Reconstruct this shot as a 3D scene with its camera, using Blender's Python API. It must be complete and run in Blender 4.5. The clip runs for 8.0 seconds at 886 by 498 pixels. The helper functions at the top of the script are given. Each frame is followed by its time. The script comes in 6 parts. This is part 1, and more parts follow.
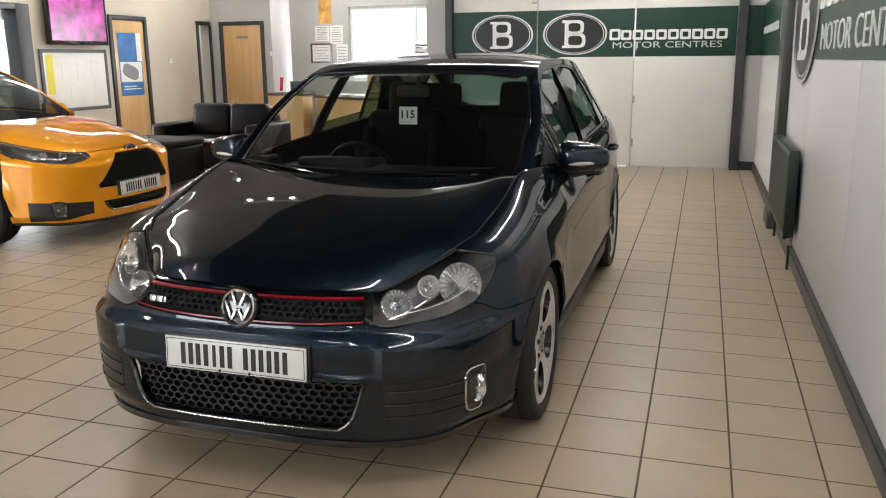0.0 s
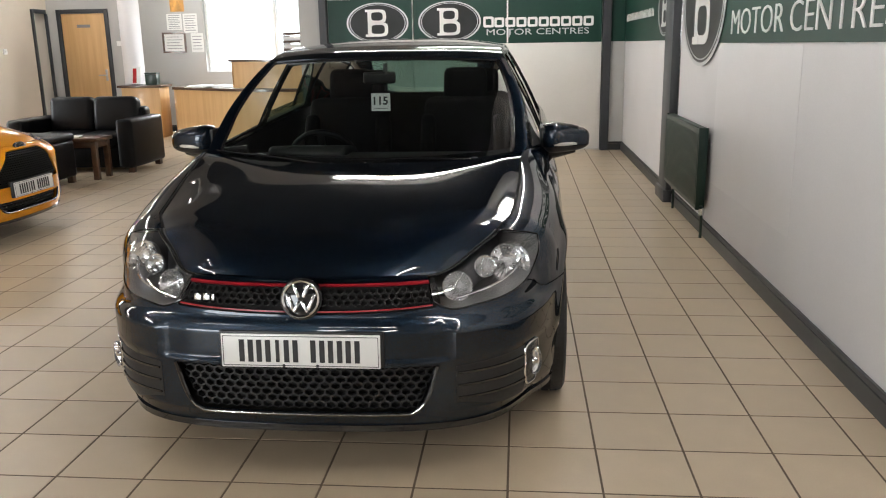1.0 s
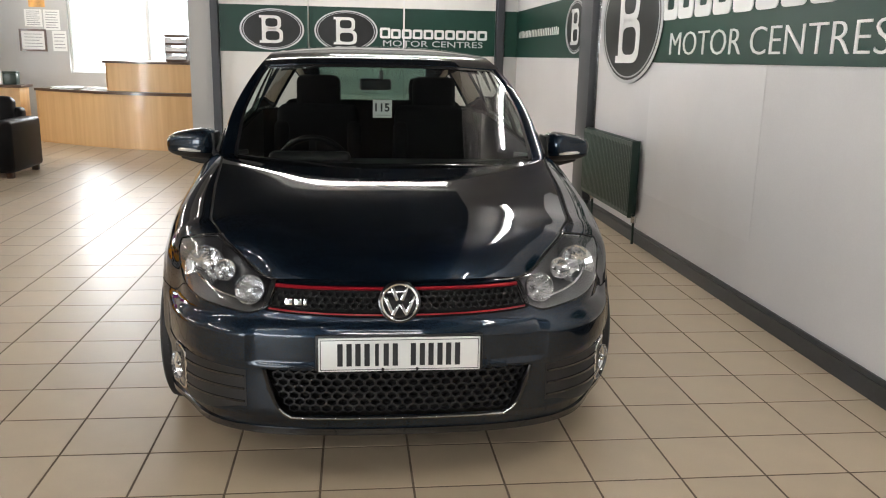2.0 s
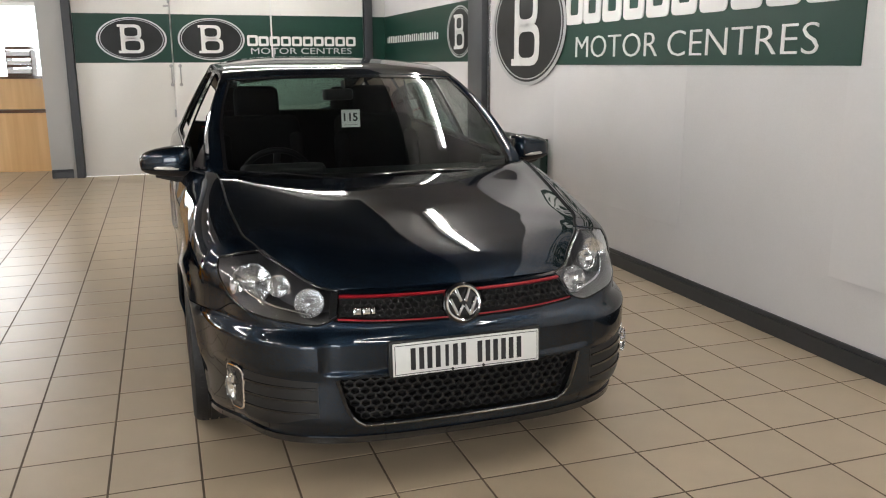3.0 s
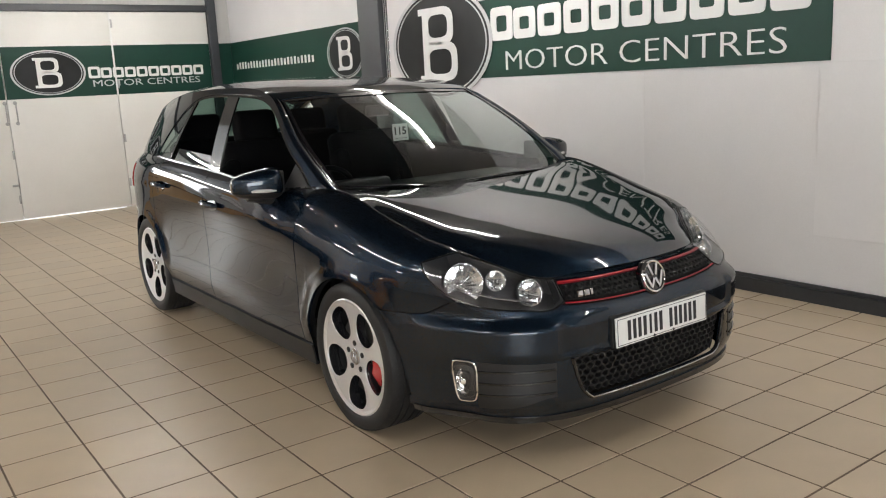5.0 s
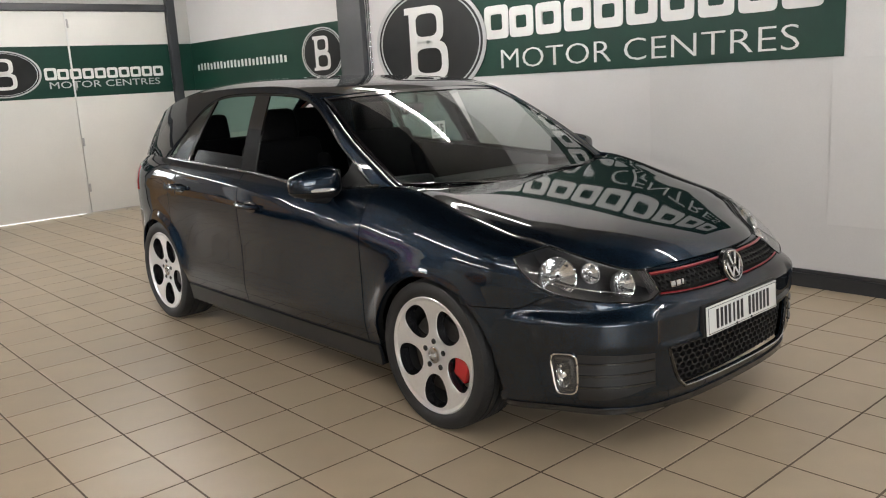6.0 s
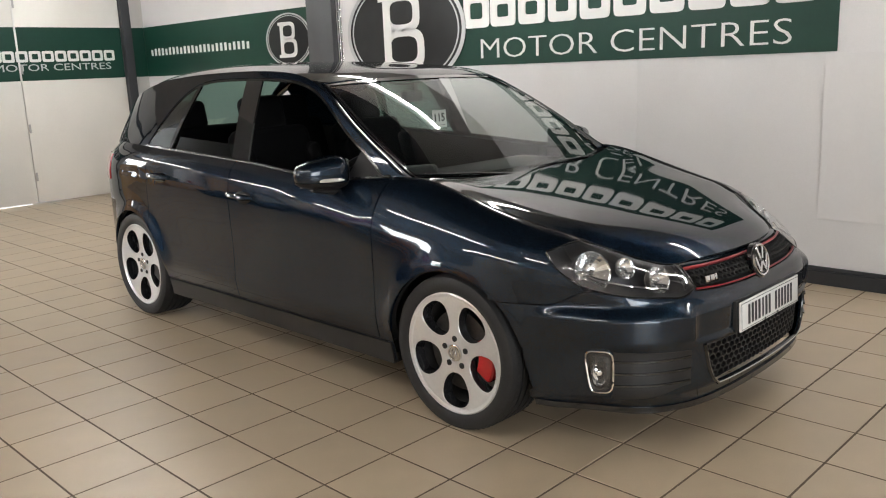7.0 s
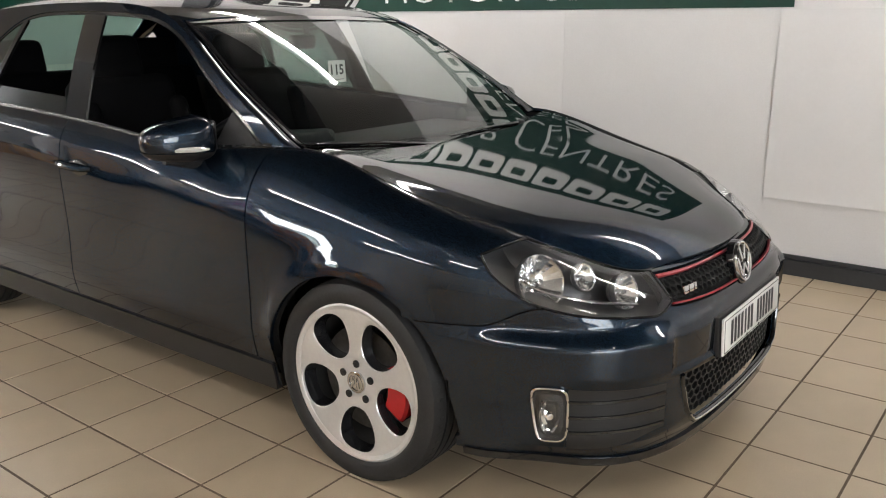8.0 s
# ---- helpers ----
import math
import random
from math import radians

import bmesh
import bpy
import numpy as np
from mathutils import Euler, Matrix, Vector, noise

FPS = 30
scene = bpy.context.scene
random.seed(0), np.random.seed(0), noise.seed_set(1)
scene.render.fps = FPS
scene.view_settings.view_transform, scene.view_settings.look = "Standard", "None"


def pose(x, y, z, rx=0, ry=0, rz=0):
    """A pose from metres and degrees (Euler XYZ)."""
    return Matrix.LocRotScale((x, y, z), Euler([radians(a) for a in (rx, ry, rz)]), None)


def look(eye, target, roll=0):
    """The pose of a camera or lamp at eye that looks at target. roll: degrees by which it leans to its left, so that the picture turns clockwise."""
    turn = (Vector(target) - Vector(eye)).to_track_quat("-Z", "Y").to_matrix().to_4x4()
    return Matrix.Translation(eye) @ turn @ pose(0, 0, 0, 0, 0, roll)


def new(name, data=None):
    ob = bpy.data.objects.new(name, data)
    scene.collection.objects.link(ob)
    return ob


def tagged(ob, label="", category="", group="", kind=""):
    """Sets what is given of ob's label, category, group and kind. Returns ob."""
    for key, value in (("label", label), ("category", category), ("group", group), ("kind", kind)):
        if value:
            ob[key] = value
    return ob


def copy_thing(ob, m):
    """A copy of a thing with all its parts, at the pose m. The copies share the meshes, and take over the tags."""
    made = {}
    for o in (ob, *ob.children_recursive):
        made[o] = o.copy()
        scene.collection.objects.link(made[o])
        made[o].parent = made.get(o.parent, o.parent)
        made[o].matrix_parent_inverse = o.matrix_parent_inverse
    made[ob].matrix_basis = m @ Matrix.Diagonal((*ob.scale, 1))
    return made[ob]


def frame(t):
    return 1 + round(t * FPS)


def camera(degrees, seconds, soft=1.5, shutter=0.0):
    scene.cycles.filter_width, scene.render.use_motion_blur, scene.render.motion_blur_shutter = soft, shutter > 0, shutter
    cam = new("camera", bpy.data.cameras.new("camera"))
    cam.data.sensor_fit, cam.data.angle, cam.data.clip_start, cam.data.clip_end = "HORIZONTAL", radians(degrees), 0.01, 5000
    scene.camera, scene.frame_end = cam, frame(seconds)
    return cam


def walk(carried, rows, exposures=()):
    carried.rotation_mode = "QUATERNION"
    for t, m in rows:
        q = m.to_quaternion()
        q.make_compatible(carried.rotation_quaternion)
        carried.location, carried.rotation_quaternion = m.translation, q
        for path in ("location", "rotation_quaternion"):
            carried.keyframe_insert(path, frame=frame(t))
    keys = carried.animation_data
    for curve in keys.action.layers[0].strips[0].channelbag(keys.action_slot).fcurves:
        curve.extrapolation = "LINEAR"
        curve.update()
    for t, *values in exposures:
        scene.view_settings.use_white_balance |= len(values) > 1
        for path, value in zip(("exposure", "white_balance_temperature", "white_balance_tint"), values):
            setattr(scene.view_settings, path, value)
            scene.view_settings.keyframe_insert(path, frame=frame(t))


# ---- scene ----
cam = camera(56.2, 8.0, soft=1.1)
PATH = [
    (0, (-0.755, 0.162, 1.411), (-1.334, 2.023, 0.965), -0.5),
    (0.5, (-1.088, 0.07, 1.394), (-1.502, 1.973, 0.938), -1.0),
    (1, (-1.478, -0.04, 1.406), (-1.66, 1.894, 0.93), -1.0),
    (1.5, (-1.886, -0.061, 1.405), (-1.872, 1.881, 0.925), 0.0),
    (1.7, (-2.07, -0.106, 1.392), (-1.976, 1.838, 0.931), 0.9),
    (2.8, (-2.923, -0.097, 1.407), (-2.387, 1.778, 0.963), -0.4),
    (3, (-3.089, -0.066, 1.413), (-2.47, 1.785, 0.974), -0.2),
    (3.5, (-3.501, -0.009, 1.404), (-2.709, 1.781, 0.994), 0.0),
    (4, (-3.894, 0.1, 1.399), (-2.971, 1.829, 1.001), -1.1),
    (4.5, (-4.23, 0.265, 1.402), (-3.204, 1.934, 0.999), -1.9),
    (4.7, (-4.386, 0.339, 1.387), (-3.305, 1.974, 0.988), -2.2),
    (5.8, (-5.011, 0.72, 1.421), (-3.762, 2.228, 1.013), -3.9),
    (6, (-5.077, 0.827, 1.401), (-3.793, 2.306, 0.997), -3.3),
    (6.5, (-5.199, 1.017, 1.398), (-3.856, 2.44, 0.985), -2.4),
    (7, (-5.22, 1.152, 1.391), (-3.831, 2.526, 0.963), -2.3),
    (7.5, (-5.015, 1.379, 1.354), (-3.558, 2.666, 0.885), -1.7),
    (8, (-4.66, 1.704, 1.337), (-3.13, 2.877, 0.804), -0.2),
]
walk(cam, [(t, look(eye, target, roll)) for t, eye, target, roll in PATH], ((0, -0.10), (0.5, -0.05), (1.5, -0.03), (3, -0.10), (3.5, -0.08), (4.5, -0.04), (6, -0.14), (6.5, -0.06), (7, 0.0), (7.5, 0.05), (8, 0.16)))

# ---------- light ----------
world = bpy.data.worlds.new("sky_world")
scene.world = world
world.use_nodes = True
wn = world.node_tree
sky = wn.nodes.new("ShaderNodeTexSky")
sky.sky_type = "NISHITA"
sky.sun_disc = False
sky.sun_elevation, sky.sun_rotation = radians(38), radians(200)
wn.links.new(sky.outputs[0], wn.nodes["Background"].inputs[0])
wn.nodes["Background"].inputs[1].default_value = 0.12

TUBE, SPOT, DAY = 80.0, 130.0, 42.0   # strengths of the tubes, spots and daylight


def area(name, m, w, h, watts, colour):
    data = bpy.data.lights.new(name, "AREA")
    data.shape, data.size, data.size_y, data.energy, data.color = "RECTANGLE", w, h, watts, colour
    ob = new(name, data)
    ob.matrix_world = m
    return ob


# daylight that enters by the reception window and the side door
area("reception_daylight", look((-5.7, 14.3, 1.7), (-5.7, 10.0, 0.2)), 2.3, 1.2, DAY * 3.0, (0.95, 0.98, 1.0))
area("side_door_daylight", look((-9.65, 9.1, 1.2), (-5.0, 8.6, 0.4)), 1.0, 2.0, DAY * 3.6, (0.95, 0.98, 1.0))

# fill lamp added at an unseen street window, to brighten the car's front
area("street_fill", look((-7.0, -4.9, 1.6), (-5.5, 3.0, 0.8)), 4.4, 2.0, DAY * 6.5, (0.93, 0.97, 1.0))


# ---------- materials ----------
def mat(name, colour, rough=0.5, metal=0.0, grain=0.0, grain_size=60.0, bump=0.0, blotch=0.0, blotch_size=3.0,
        coat=0.0, island=0.0, emit=0.0, transmission=0.0, spec=0.5, coat_rough=0.03, rough_var=0.0):
    m = bpy.data.materials.new(name)
    m.use_nodes = True
    nt = m.node_tree
    b = nt.nodes["Principled BSDF"]
    b.inputs["Roughness"].default_value = rough
    b.inputs["Metallic"].default_value = metal
    b.inputs["Coat Weight"].default_value = coat
    b.inputs["Coat Roughness"].default_value = coat_rough
    b.inputs["Transmission Weight"].default_value = transmission
    b.inputs["Specular IOR Level"].default_value = spec
    b.inputs["Base Color"].default_value = (*colour, 1)
    if emit:
        b.inputs["Emission Color"].default_value = (*colour, 1)
        b.inputs["Emission Strength"].default_value = emit
    if not (grain or blotch or bump or island or rough_var):
        return m
    tc = nt.nodes.new("ShaderNodeTexCoord")
    n1 = nt.nodes.new("ShaderNodeTexNoise")
    n1.inputs["Scale"].default_value, n1.inputs["Detail"].default_value = grain_size, 4
    n2 = nt.nodes.new("ShaderNodeTexNoise")
    n2.inputs["Scale"].default_value, n2.inputs["Detail"].default_value = blotch_size, 5
    for n in (n1, n2):
        nt.links.new(tc.outputs["Object"], n.inputs["Vector"])

    def ramp(src, amount):
        r = nt.nodes.new("ShaderNodeMapRange")
        r.inputs["From Min"].default_value, r.inputs["From Max"].default_value = 0.3, 0.7
        r.inputs["To Min"].default_value, r.inputs["To Max"].default_value = 1 - amount, 1 + amount
        nt.links.new(src, r.inputs["Value"])
        return r.outputs[0]

    def times(a, c):
        k = nt.nodes.new("ShaderNodeMath")
        k.operation = "MULTIPLY"
        nt.links.new(a, k.inputs[0])
        nt.links.new(c, k.inputs[1])
        return k.outputs[0]
    f = times(ramp(n1.outputs[0], grain), ramp(n2.outputs[0], blotch))
    if island:
        info = nt.nodes.new("ShaderNodeObjectInfo")
        geo = nt.nodes.new("ShaderNodeNewGeometry")
        add = nt.nodes.new("ShaderNodeMath")
        add.operation = "ADD"
        nt.links.new(info.outputs["Random"], add.inputs[0])
        nt.links.new(geo.outputs["Random Per Island"], add.inputs[1])
        fr = nt.nodes.new("ShaderNodeMath")
        fr.operation = "FRACT"
        nt.links.new(add.outputs[0], fr.inputs[0])
        r = nt.nodes.new("ShaderNodeMapRange")
        r.inputs["To Min"].default_value, r.inputs["To Max"].default_value = 1 - island, 1 + island
        nt.links.new(fr.outputs[0], r.inputs["Value"])
        f = times(f, r.outputs[0])
    mix = nt.nodes.new("ShaderNodeVectorMath")
    mix.operation = "SCALE"
    mix.inputs[0].default_value = colour
    nt.links.new(f, mix.inputs["Scale"])
    nt.links.new(mix.outputs[0], b.inputs["Base Color"])
    if rough_var:
        r = nt.nodes.new("ShaderNodeMapRange")
        r.inputs["From Min"].default_value, r.inputs["From Max"].default_value = 0.3, 0.7
        r.inputs["To Min"].default_value, r.inputs["To Max"].default_value = rough - rough_var, rough + rough_var
        nt.links.new(n2.outputs[0], r.inputs["Value"])
        nt.links.new(r.outputs[0], b.inputs["Roughness"])
    if bump:
        bp = nt.nodes.new("ShaderNodeBump")
        bp.inputs["Strength"].default_value = bump
        bp.inputs["Distance"].default_value = 0.002
        nt.links.new(n1.outputs[0], bp.inputs["Height"])
        nt.links.new(bp.outputs[0], b.inputs["Normal"])
    return m


def wood(name, c1, c2, scale, axis, rough=0.4, coat=0.2):
    """Wood with long grain along an axis."""
    m = mat(name, c1, rough, coat=coat)
    nt = m.node_tree
    b = nt.nodes["Principled BSDF"]
    tc, mp = nt.nodes.new("ShaderNodeTexCoord"), nt.nodes.new("ShaderNodeMapping")
    s = [scale, scale, scale]
    s[axis] = scale * 0.06
    mp.inputs["Scale"].default_value = s
    n = nt.nodes.new("ShaderNodeTexNoise")
    n.inputs["Scale"].default_value, n.inputs["Detail"].default_value = 1.0, 6
    r = nt.nodes.new("ShaderNodeValToRGB")
    r.color_ramp.elements[0].position, r.color_ramp.elements[1].position = 0.3, 0.7
    r.color_ramp.elements[0].color, r.color_ramp.elements[1].color = (*c1, 1), (*c2, 1)
    nt.links.new(tc.outputs["Object"], mp.inputs[0])
    nt.links.new(mp.outputs[0], n.inputs["Vector"])
    nt.links.new(n.outputs[0], r.inputs[0])
    nt.links.new(r.outputs[0], b.inputs["Base Color"])
    return m


def pane(name, tint, rough=0.0, gloss=1.0, head_on=0.075):
    """Thin glass: clear with a tint, and a mirror by Fresnel."""
    m = bpy.data.materials.new(name)
    m.use_nodes = True
    nt = m.node_tree
    nt.nodes.remove(nt.nodes["Principled BSDF"])
    out = nt.nodes["Material Output"]
    tr, gl = nt.nodes.new("ShaderNodeBsdfTransparent"), nt.nodes.new("ShaderNodeBsdfGlossy")
    tr.inputs[0].default_value = (*tint, 1)
    gl.inputs["Roughness"].default_value = rough
    gl.inputs[0].default_value = (gloss, gloss, gloss, 1)
    lw, mx = nt.nodes.new("ShaderNodeLayerWeight"), nt.nodes.new("ShaderNodeMixShader")
    lw.inputs["Blend"].default_value = 0.5
    pw, mr_ = nt.nodes.new("ShaderNodeMath"), nt.nodes.new("ShaderNodeMapRange")
    pw.operation = "POWER"
    pw.inputs[1].default_value = 4.2
    mr_.inputs["To Min"].default_value = head_on
    nt.links.new(lw.outputs["Facing"], pw.inputs[0])
    nt.links.new(pw.outputs[0], mr_.inputs["Value"])
    nt.links.new(mr_.outputs[0], mx.inputs[0])
    nt.links.new(tr.outputs[0], mx.inputs[1])
    nt.links.new(gl.outputs[0], mx.inputs[2])
    nt.links.new(mx.outputs[0], out.inputs[0])
    return m


def paint(name, colour, flake, metal=0.55):
    """Car paint: metallic base with fine flakes under a clear coat."""
    m = mat(name, colour, 0.42, metal, coat=1.0, coat_rough=0.035)
    m.node_tree.nodes["Principled BSDF"].inputs["Coat IOR"].default_value = 1.52
    nt = m.node_tree
    b = nt.nodes["Principled BSDF"]
    b.inputs["Specular IOR Level"].default_value = 0.0
    b.inputs["Specular Tint"].default_value = (*flake, 1)
    tc, v = nt.nodes.new("ShaderNodeTexCoord"), nt.nodes.new("ShaderNodeTexVoronoi")
    v.inputs["Scale"].default_value = 900
    r = nt.nodes.new("ShaderNodeValToRGB")
    r.color_ramp.elements[0].color, r.color_ramp.elements[1].color = (*colour, 1), (*flake, 1)
    r.color_ramp.elements[0].position, r.color_ramp.elements[1].position = 0.3, 1.0
    nt.links.new(tc.outputs["Object"], v.inputs["Vector"])
    nt.links.new(v.outputs["Color"], r.inputs[0])
    nt.links.new(r.outputs[0], b.inputs["Base Color"])
    return m


M = dict(
    wall=mat("white_wall_paint", (0.70, 0.69, 0.70), 0.55, grain=0.02, grain_size=150, bump=0.15, blotch=0.035, blotch_size=1.2),
    wall_cream=mat("cream_wall_paint", (0.57, 0.51, 0.43), 0.6, grain=0.02, grain_size=150, bump=0.15, blotch=0.05, blotch_size=1.0),
    wall_grey=mat("grey_wall_paint", (0.46, 0.46, 0.45), 0.6, grain=0.02, grain_size=150, bump=0.15, blotch=0.04, blotch_size=1.0),
    panel=mat("white_wall_panel", (0.72, 0.71, 0.72), 0.42, grain=0.01, blotch=0.03, blotch_size=2.0, rough_var=0.06),
    door_white=mat("white_door_laminate", (0.78, 0.77, 0.74), 0.38, grain=0.01, blotch=0.03, blotch_size=1.5),
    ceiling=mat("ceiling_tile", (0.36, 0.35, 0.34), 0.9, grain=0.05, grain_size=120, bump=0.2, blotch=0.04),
    ceiling_dark=mat("dark_ceiling_paint", (0.022, 0.022, 0.024), 0.8, grain=0.1, grain_size=80, blotch=0.15),
    tile=mat("beige_floor_tile", (0.495, 0.397, 0.282), 0.33, grain=0.045, grain_size=220, blotch=0.06, blotch_size=5.0, island=0.05, rough_var=0.03),
    grout=mat("dark_grout", (0.125, 0.090, 0.062), 0.9, grain=0.2, grain_size=90, blotch=0.25, blotch_size=2.0),
    skirting=mat("dark_grey_gloss_paint", (0.035, 0.037, 0.042), 0.38, grain=0.08, grain_size=40, blotch=0.12, bump=0.1),
    post=mat("slate_grey_paint", (0.030, 0.033, 0.039), 0.42, grain=0.05, blotch=0.1),
    pillar=mat("mid_grey_paint", (0.062, 0.066, 0.074), 0.45, grain=0.04, blotch=0.08),
    green=mat("dark_green_sign", (0.005, 0.040, 0.027), 0.4, spec=0.3, grain=0.04, grain_size=30, blotch=0.06),
    green_paint=mat("dark_green_enamel", (0.004, 0.022, 0.015), 0.33, grain=0.06, grain_size=40, blotch=0.1),
    sign_white=mat("white_vinyl", (0.80, 0.80, 0.79), 0.35, grain=0.01, blotch=0.02),
    sign_silver=mat("silver_vinyl", (0.55, 0.56, 0.57), 0.35, 0.35, grain=0.03, blotch=0.06),
    badge_black=mat("black_gradient_vinyl", (0.012, 0.013, 0.014), 0.35, spec=0.3, grain=0.05, grain_size=3, blotch=0.8, blotch_size=1.3),
    chrome=mat("chrome", (0.75, 0.75, 0.76), 0.07, 1.0),
    reflector=mat("lamp_reflector", (0.94, 0.94, 0.94), 0.09, 0.95, grain=0.04, grain_size=60, bump=0.12),
    chrome_soft=mat("satin_chrome", (0.6, 0.6, 0.6), 0.2, 1.0, grain=0.03),
    steel=mat("brushed_steel", (0.45, 0.45, 0.45), 0.35, 1.0, grain=0.08),
    oak=wood("oak_veneer", (0.60, 0.36, 0.155), (0.70, 0.45, 0.21), 14, 2),
    oak_h=wood("oak_veneer_flat", (0.60, 0.36, 0.16), (0.70, 0.45, 0.21), 14, 0),
    dark_wood=wood("walnut_stain", (0.045, 0.02, 0.010), (0.09, 0.042, 0.02), 20, 0, 0.3, 0.4),
    leather=mat("black_leather", (0.005, 0.005, 0.006), 0.42, spec=0.14, grain=0.15, grain_size=180, bump=0.5, blotch=0.2, blotch_size=6),
    paper=mat("white_paper", (0.82, 0.82, 0.80), 0.7, grain=0.02, blotch=0.03),
    ink=mat("black_ink", (0.02, 0.02, 0.022), 0.6),
    grey_ink=mat("grey_ink", (0.25, 0.25, 0.26), 0.6),
    plastic=mat("black_plastic", (0.010, 0.010, 0.011), 0.45, grain=0.1, grain_size=200, bump=0.2, blotch=0.1),
    lamp_grey=mat("dark_grey_lamp_plastic", (0.14, 0.14, 0.145), 0.28, 0.6, grain=0.05, grain_size=60, blotch=0.1),
    gloss_black=mat("gloss_black_plastic", (0.008, 0.008, 0.009), 0.08, coat=0.6),
    trim=mat("black_trim", (0.006, 0.006, 0.0065), 0.16, grain=0.05, blotch=0.1),
    rubber=mat("tyre_rubber", (0.011, 0.011, 0.012), 0.62, grain=0.2, grain_size=120, bump=0.35, blotch=0.25, blotch_size=8),
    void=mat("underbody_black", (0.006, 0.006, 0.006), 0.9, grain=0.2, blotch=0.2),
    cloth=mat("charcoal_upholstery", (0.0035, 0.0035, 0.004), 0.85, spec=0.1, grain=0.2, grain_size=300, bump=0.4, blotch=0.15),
    rim=mat("silver_alloy", (0.70, 0.70, 0.71), 0.30, 0.6, grain=0.03, grain_size=90, blotch=0.05, coat=0.4),
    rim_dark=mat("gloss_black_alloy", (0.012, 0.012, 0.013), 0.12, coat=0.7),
    disc=mat("brake_disc_steel", (0.06, 0.06, 0.06), 0.4, 1.0, grain=0.15, grain_size=90, blotch=0.2),
    red=mat("red_enamel", (0.42, 0.012, 0.015), 0.25, grain=0.05, blotch=0.08, coat=0.5),
    red_trim=mat("red_trim", (0.27, 0.008, 0.016), 0.3, grain=0.03, coat=0.3),
    lamp_red=mat("red_lamp_lens", (0.35, 0.006, 0.008), 0.1, coat=0.8),
    plate=mat("white_plate_acrylic", (0.80, 0.80, 0.78), 0.25, grain=0.01, blotch=0.02),
    orange=paint("orange_pearl_paint", (0.80, 0.31, 0.010), (0.95, 0.42, 0.02), 0.3),
    blue=paint("dark_blue_metallic_paint", (0.002, 0.005, 0.011), (0.024, 0.047, 0.079), 0.9),
    glass=pane("clear_car_glass", (0.66, 0.71, 0.69)),
    glass_tint=pane("tinted_car_glass", (0.20, 0.32, 0.28)),
    lens=pane("clear_lamp_lens", (0.92, 0.93, 0.94)),
    window_glass=pane("window_glass", (0.93, 0.95, 0.95)),
    indicator=mat("clear_indicator_lens", (0.7, 0.7, 0.68), 0.12, 0.3, coat=0.8),
    poster_blue=mat("blue_print", (0.03, 0.16, 0.42), 0.35, grain=0.05, grain_size=20, blotch=0.3, blotch_size=4),
    poster_amber=mat("amber_print", (0.55, 0.28, 0.06), 0.4, grain=0.2, grain_size=18, blotch=0.5, blotch_size=6),
    yellow=mat("yellow_card", (0.75, 0.68, 0.05), 0.5, blotch=0.03),
    tube=mat("tube_glow", (1.0, 0.97, 0.92), 0.4, emit=TUBE),
    spot=mat("spot_glow", (1.0, 0.96, 0.9), 0.4, emit=SPOT),
    day=mat("bright_daylight", (0.97, 0.98, 1.0), 0.5, emit=1.7),
    screen=mat("magenta_screen", (0.30, 0.02, 0.22), 0.25, grain=0.3, grain_size=7, blotch=0.8, blotch_size=4),
)
sc = M["screen"].node_tree
scb = sc.nodes["Principled BSDF"]
sc.links.new(scb.inputs["Base Color"].links[0].from_socket, scb.inputs["Emission Color"])
scb.inputs["Emission Strength"].default_value = 0.45


# ---------- building helpers ----------
def mesh_of(bm, name, smooth=32):
    me = bpy.data.meshes.new(name)
    bmesh.ops.recalc_face_normals(bm, faces=bm.faces)
    bm.to_mesh(me)
    bm.free()
    if smooth:
        for p in me.polygons:
            p.use_smooth = True
        me.set_sharp_from_angle(angle=radians(smooth))
    return me


def part(name, bm, material, parent=None, label="", smooth=32):
    """Links a bmesh as one mesh object under a thing or a part."""
    ob = new(name, mesh_of(bm, name, smooth))
    ob.data.materials.append(M[material])
    if parent:
        ob.parent = parent
    if label:
        ob["label"] = label
    return ob


def thing(name, label, category, group="", at=None, kind=""):
    ob = new(name)
    ob.empty_display_size = 0.1
    if at is not None:
        ob.matrix_world = at
    return tagged(ob, label, category, group, kind)


def box(x0, x1, y0, y1, z0, z1, bevel=0.0, bm=None, segs=2):
    own = bmesh.new()
    bmesh.ops.create_cube(own, size=1)
    bmesh.ops.scale(own, vec=(x1 - x0, y1 - y0, z1 - z0), verts=own.verts)
    bmesh.ops.translate(own, vec=((x0 + x1) / 2, (y0 + y1) / 2, (z0 + z1) / 2), verts=own.verts)
    if bevel:
        bmesh.ops.bevel(own, geom=own.edges[:], offset=bevel, segments=segs, profile=0.5, affect="EDGES")
    return add(bm, own) if bm else own


def add(bm, other):
    me = bpy.data.meshes.new("tmp")
    other.to_mesh(me)
    other.free()
    bm.from_mesh(me)
    bpy.data.meshes.remove(me)
    return bm


def moved(bm, m):
    bmesh.ops.transform(bm, matrix=m, verts=bm.verts)
    return bm


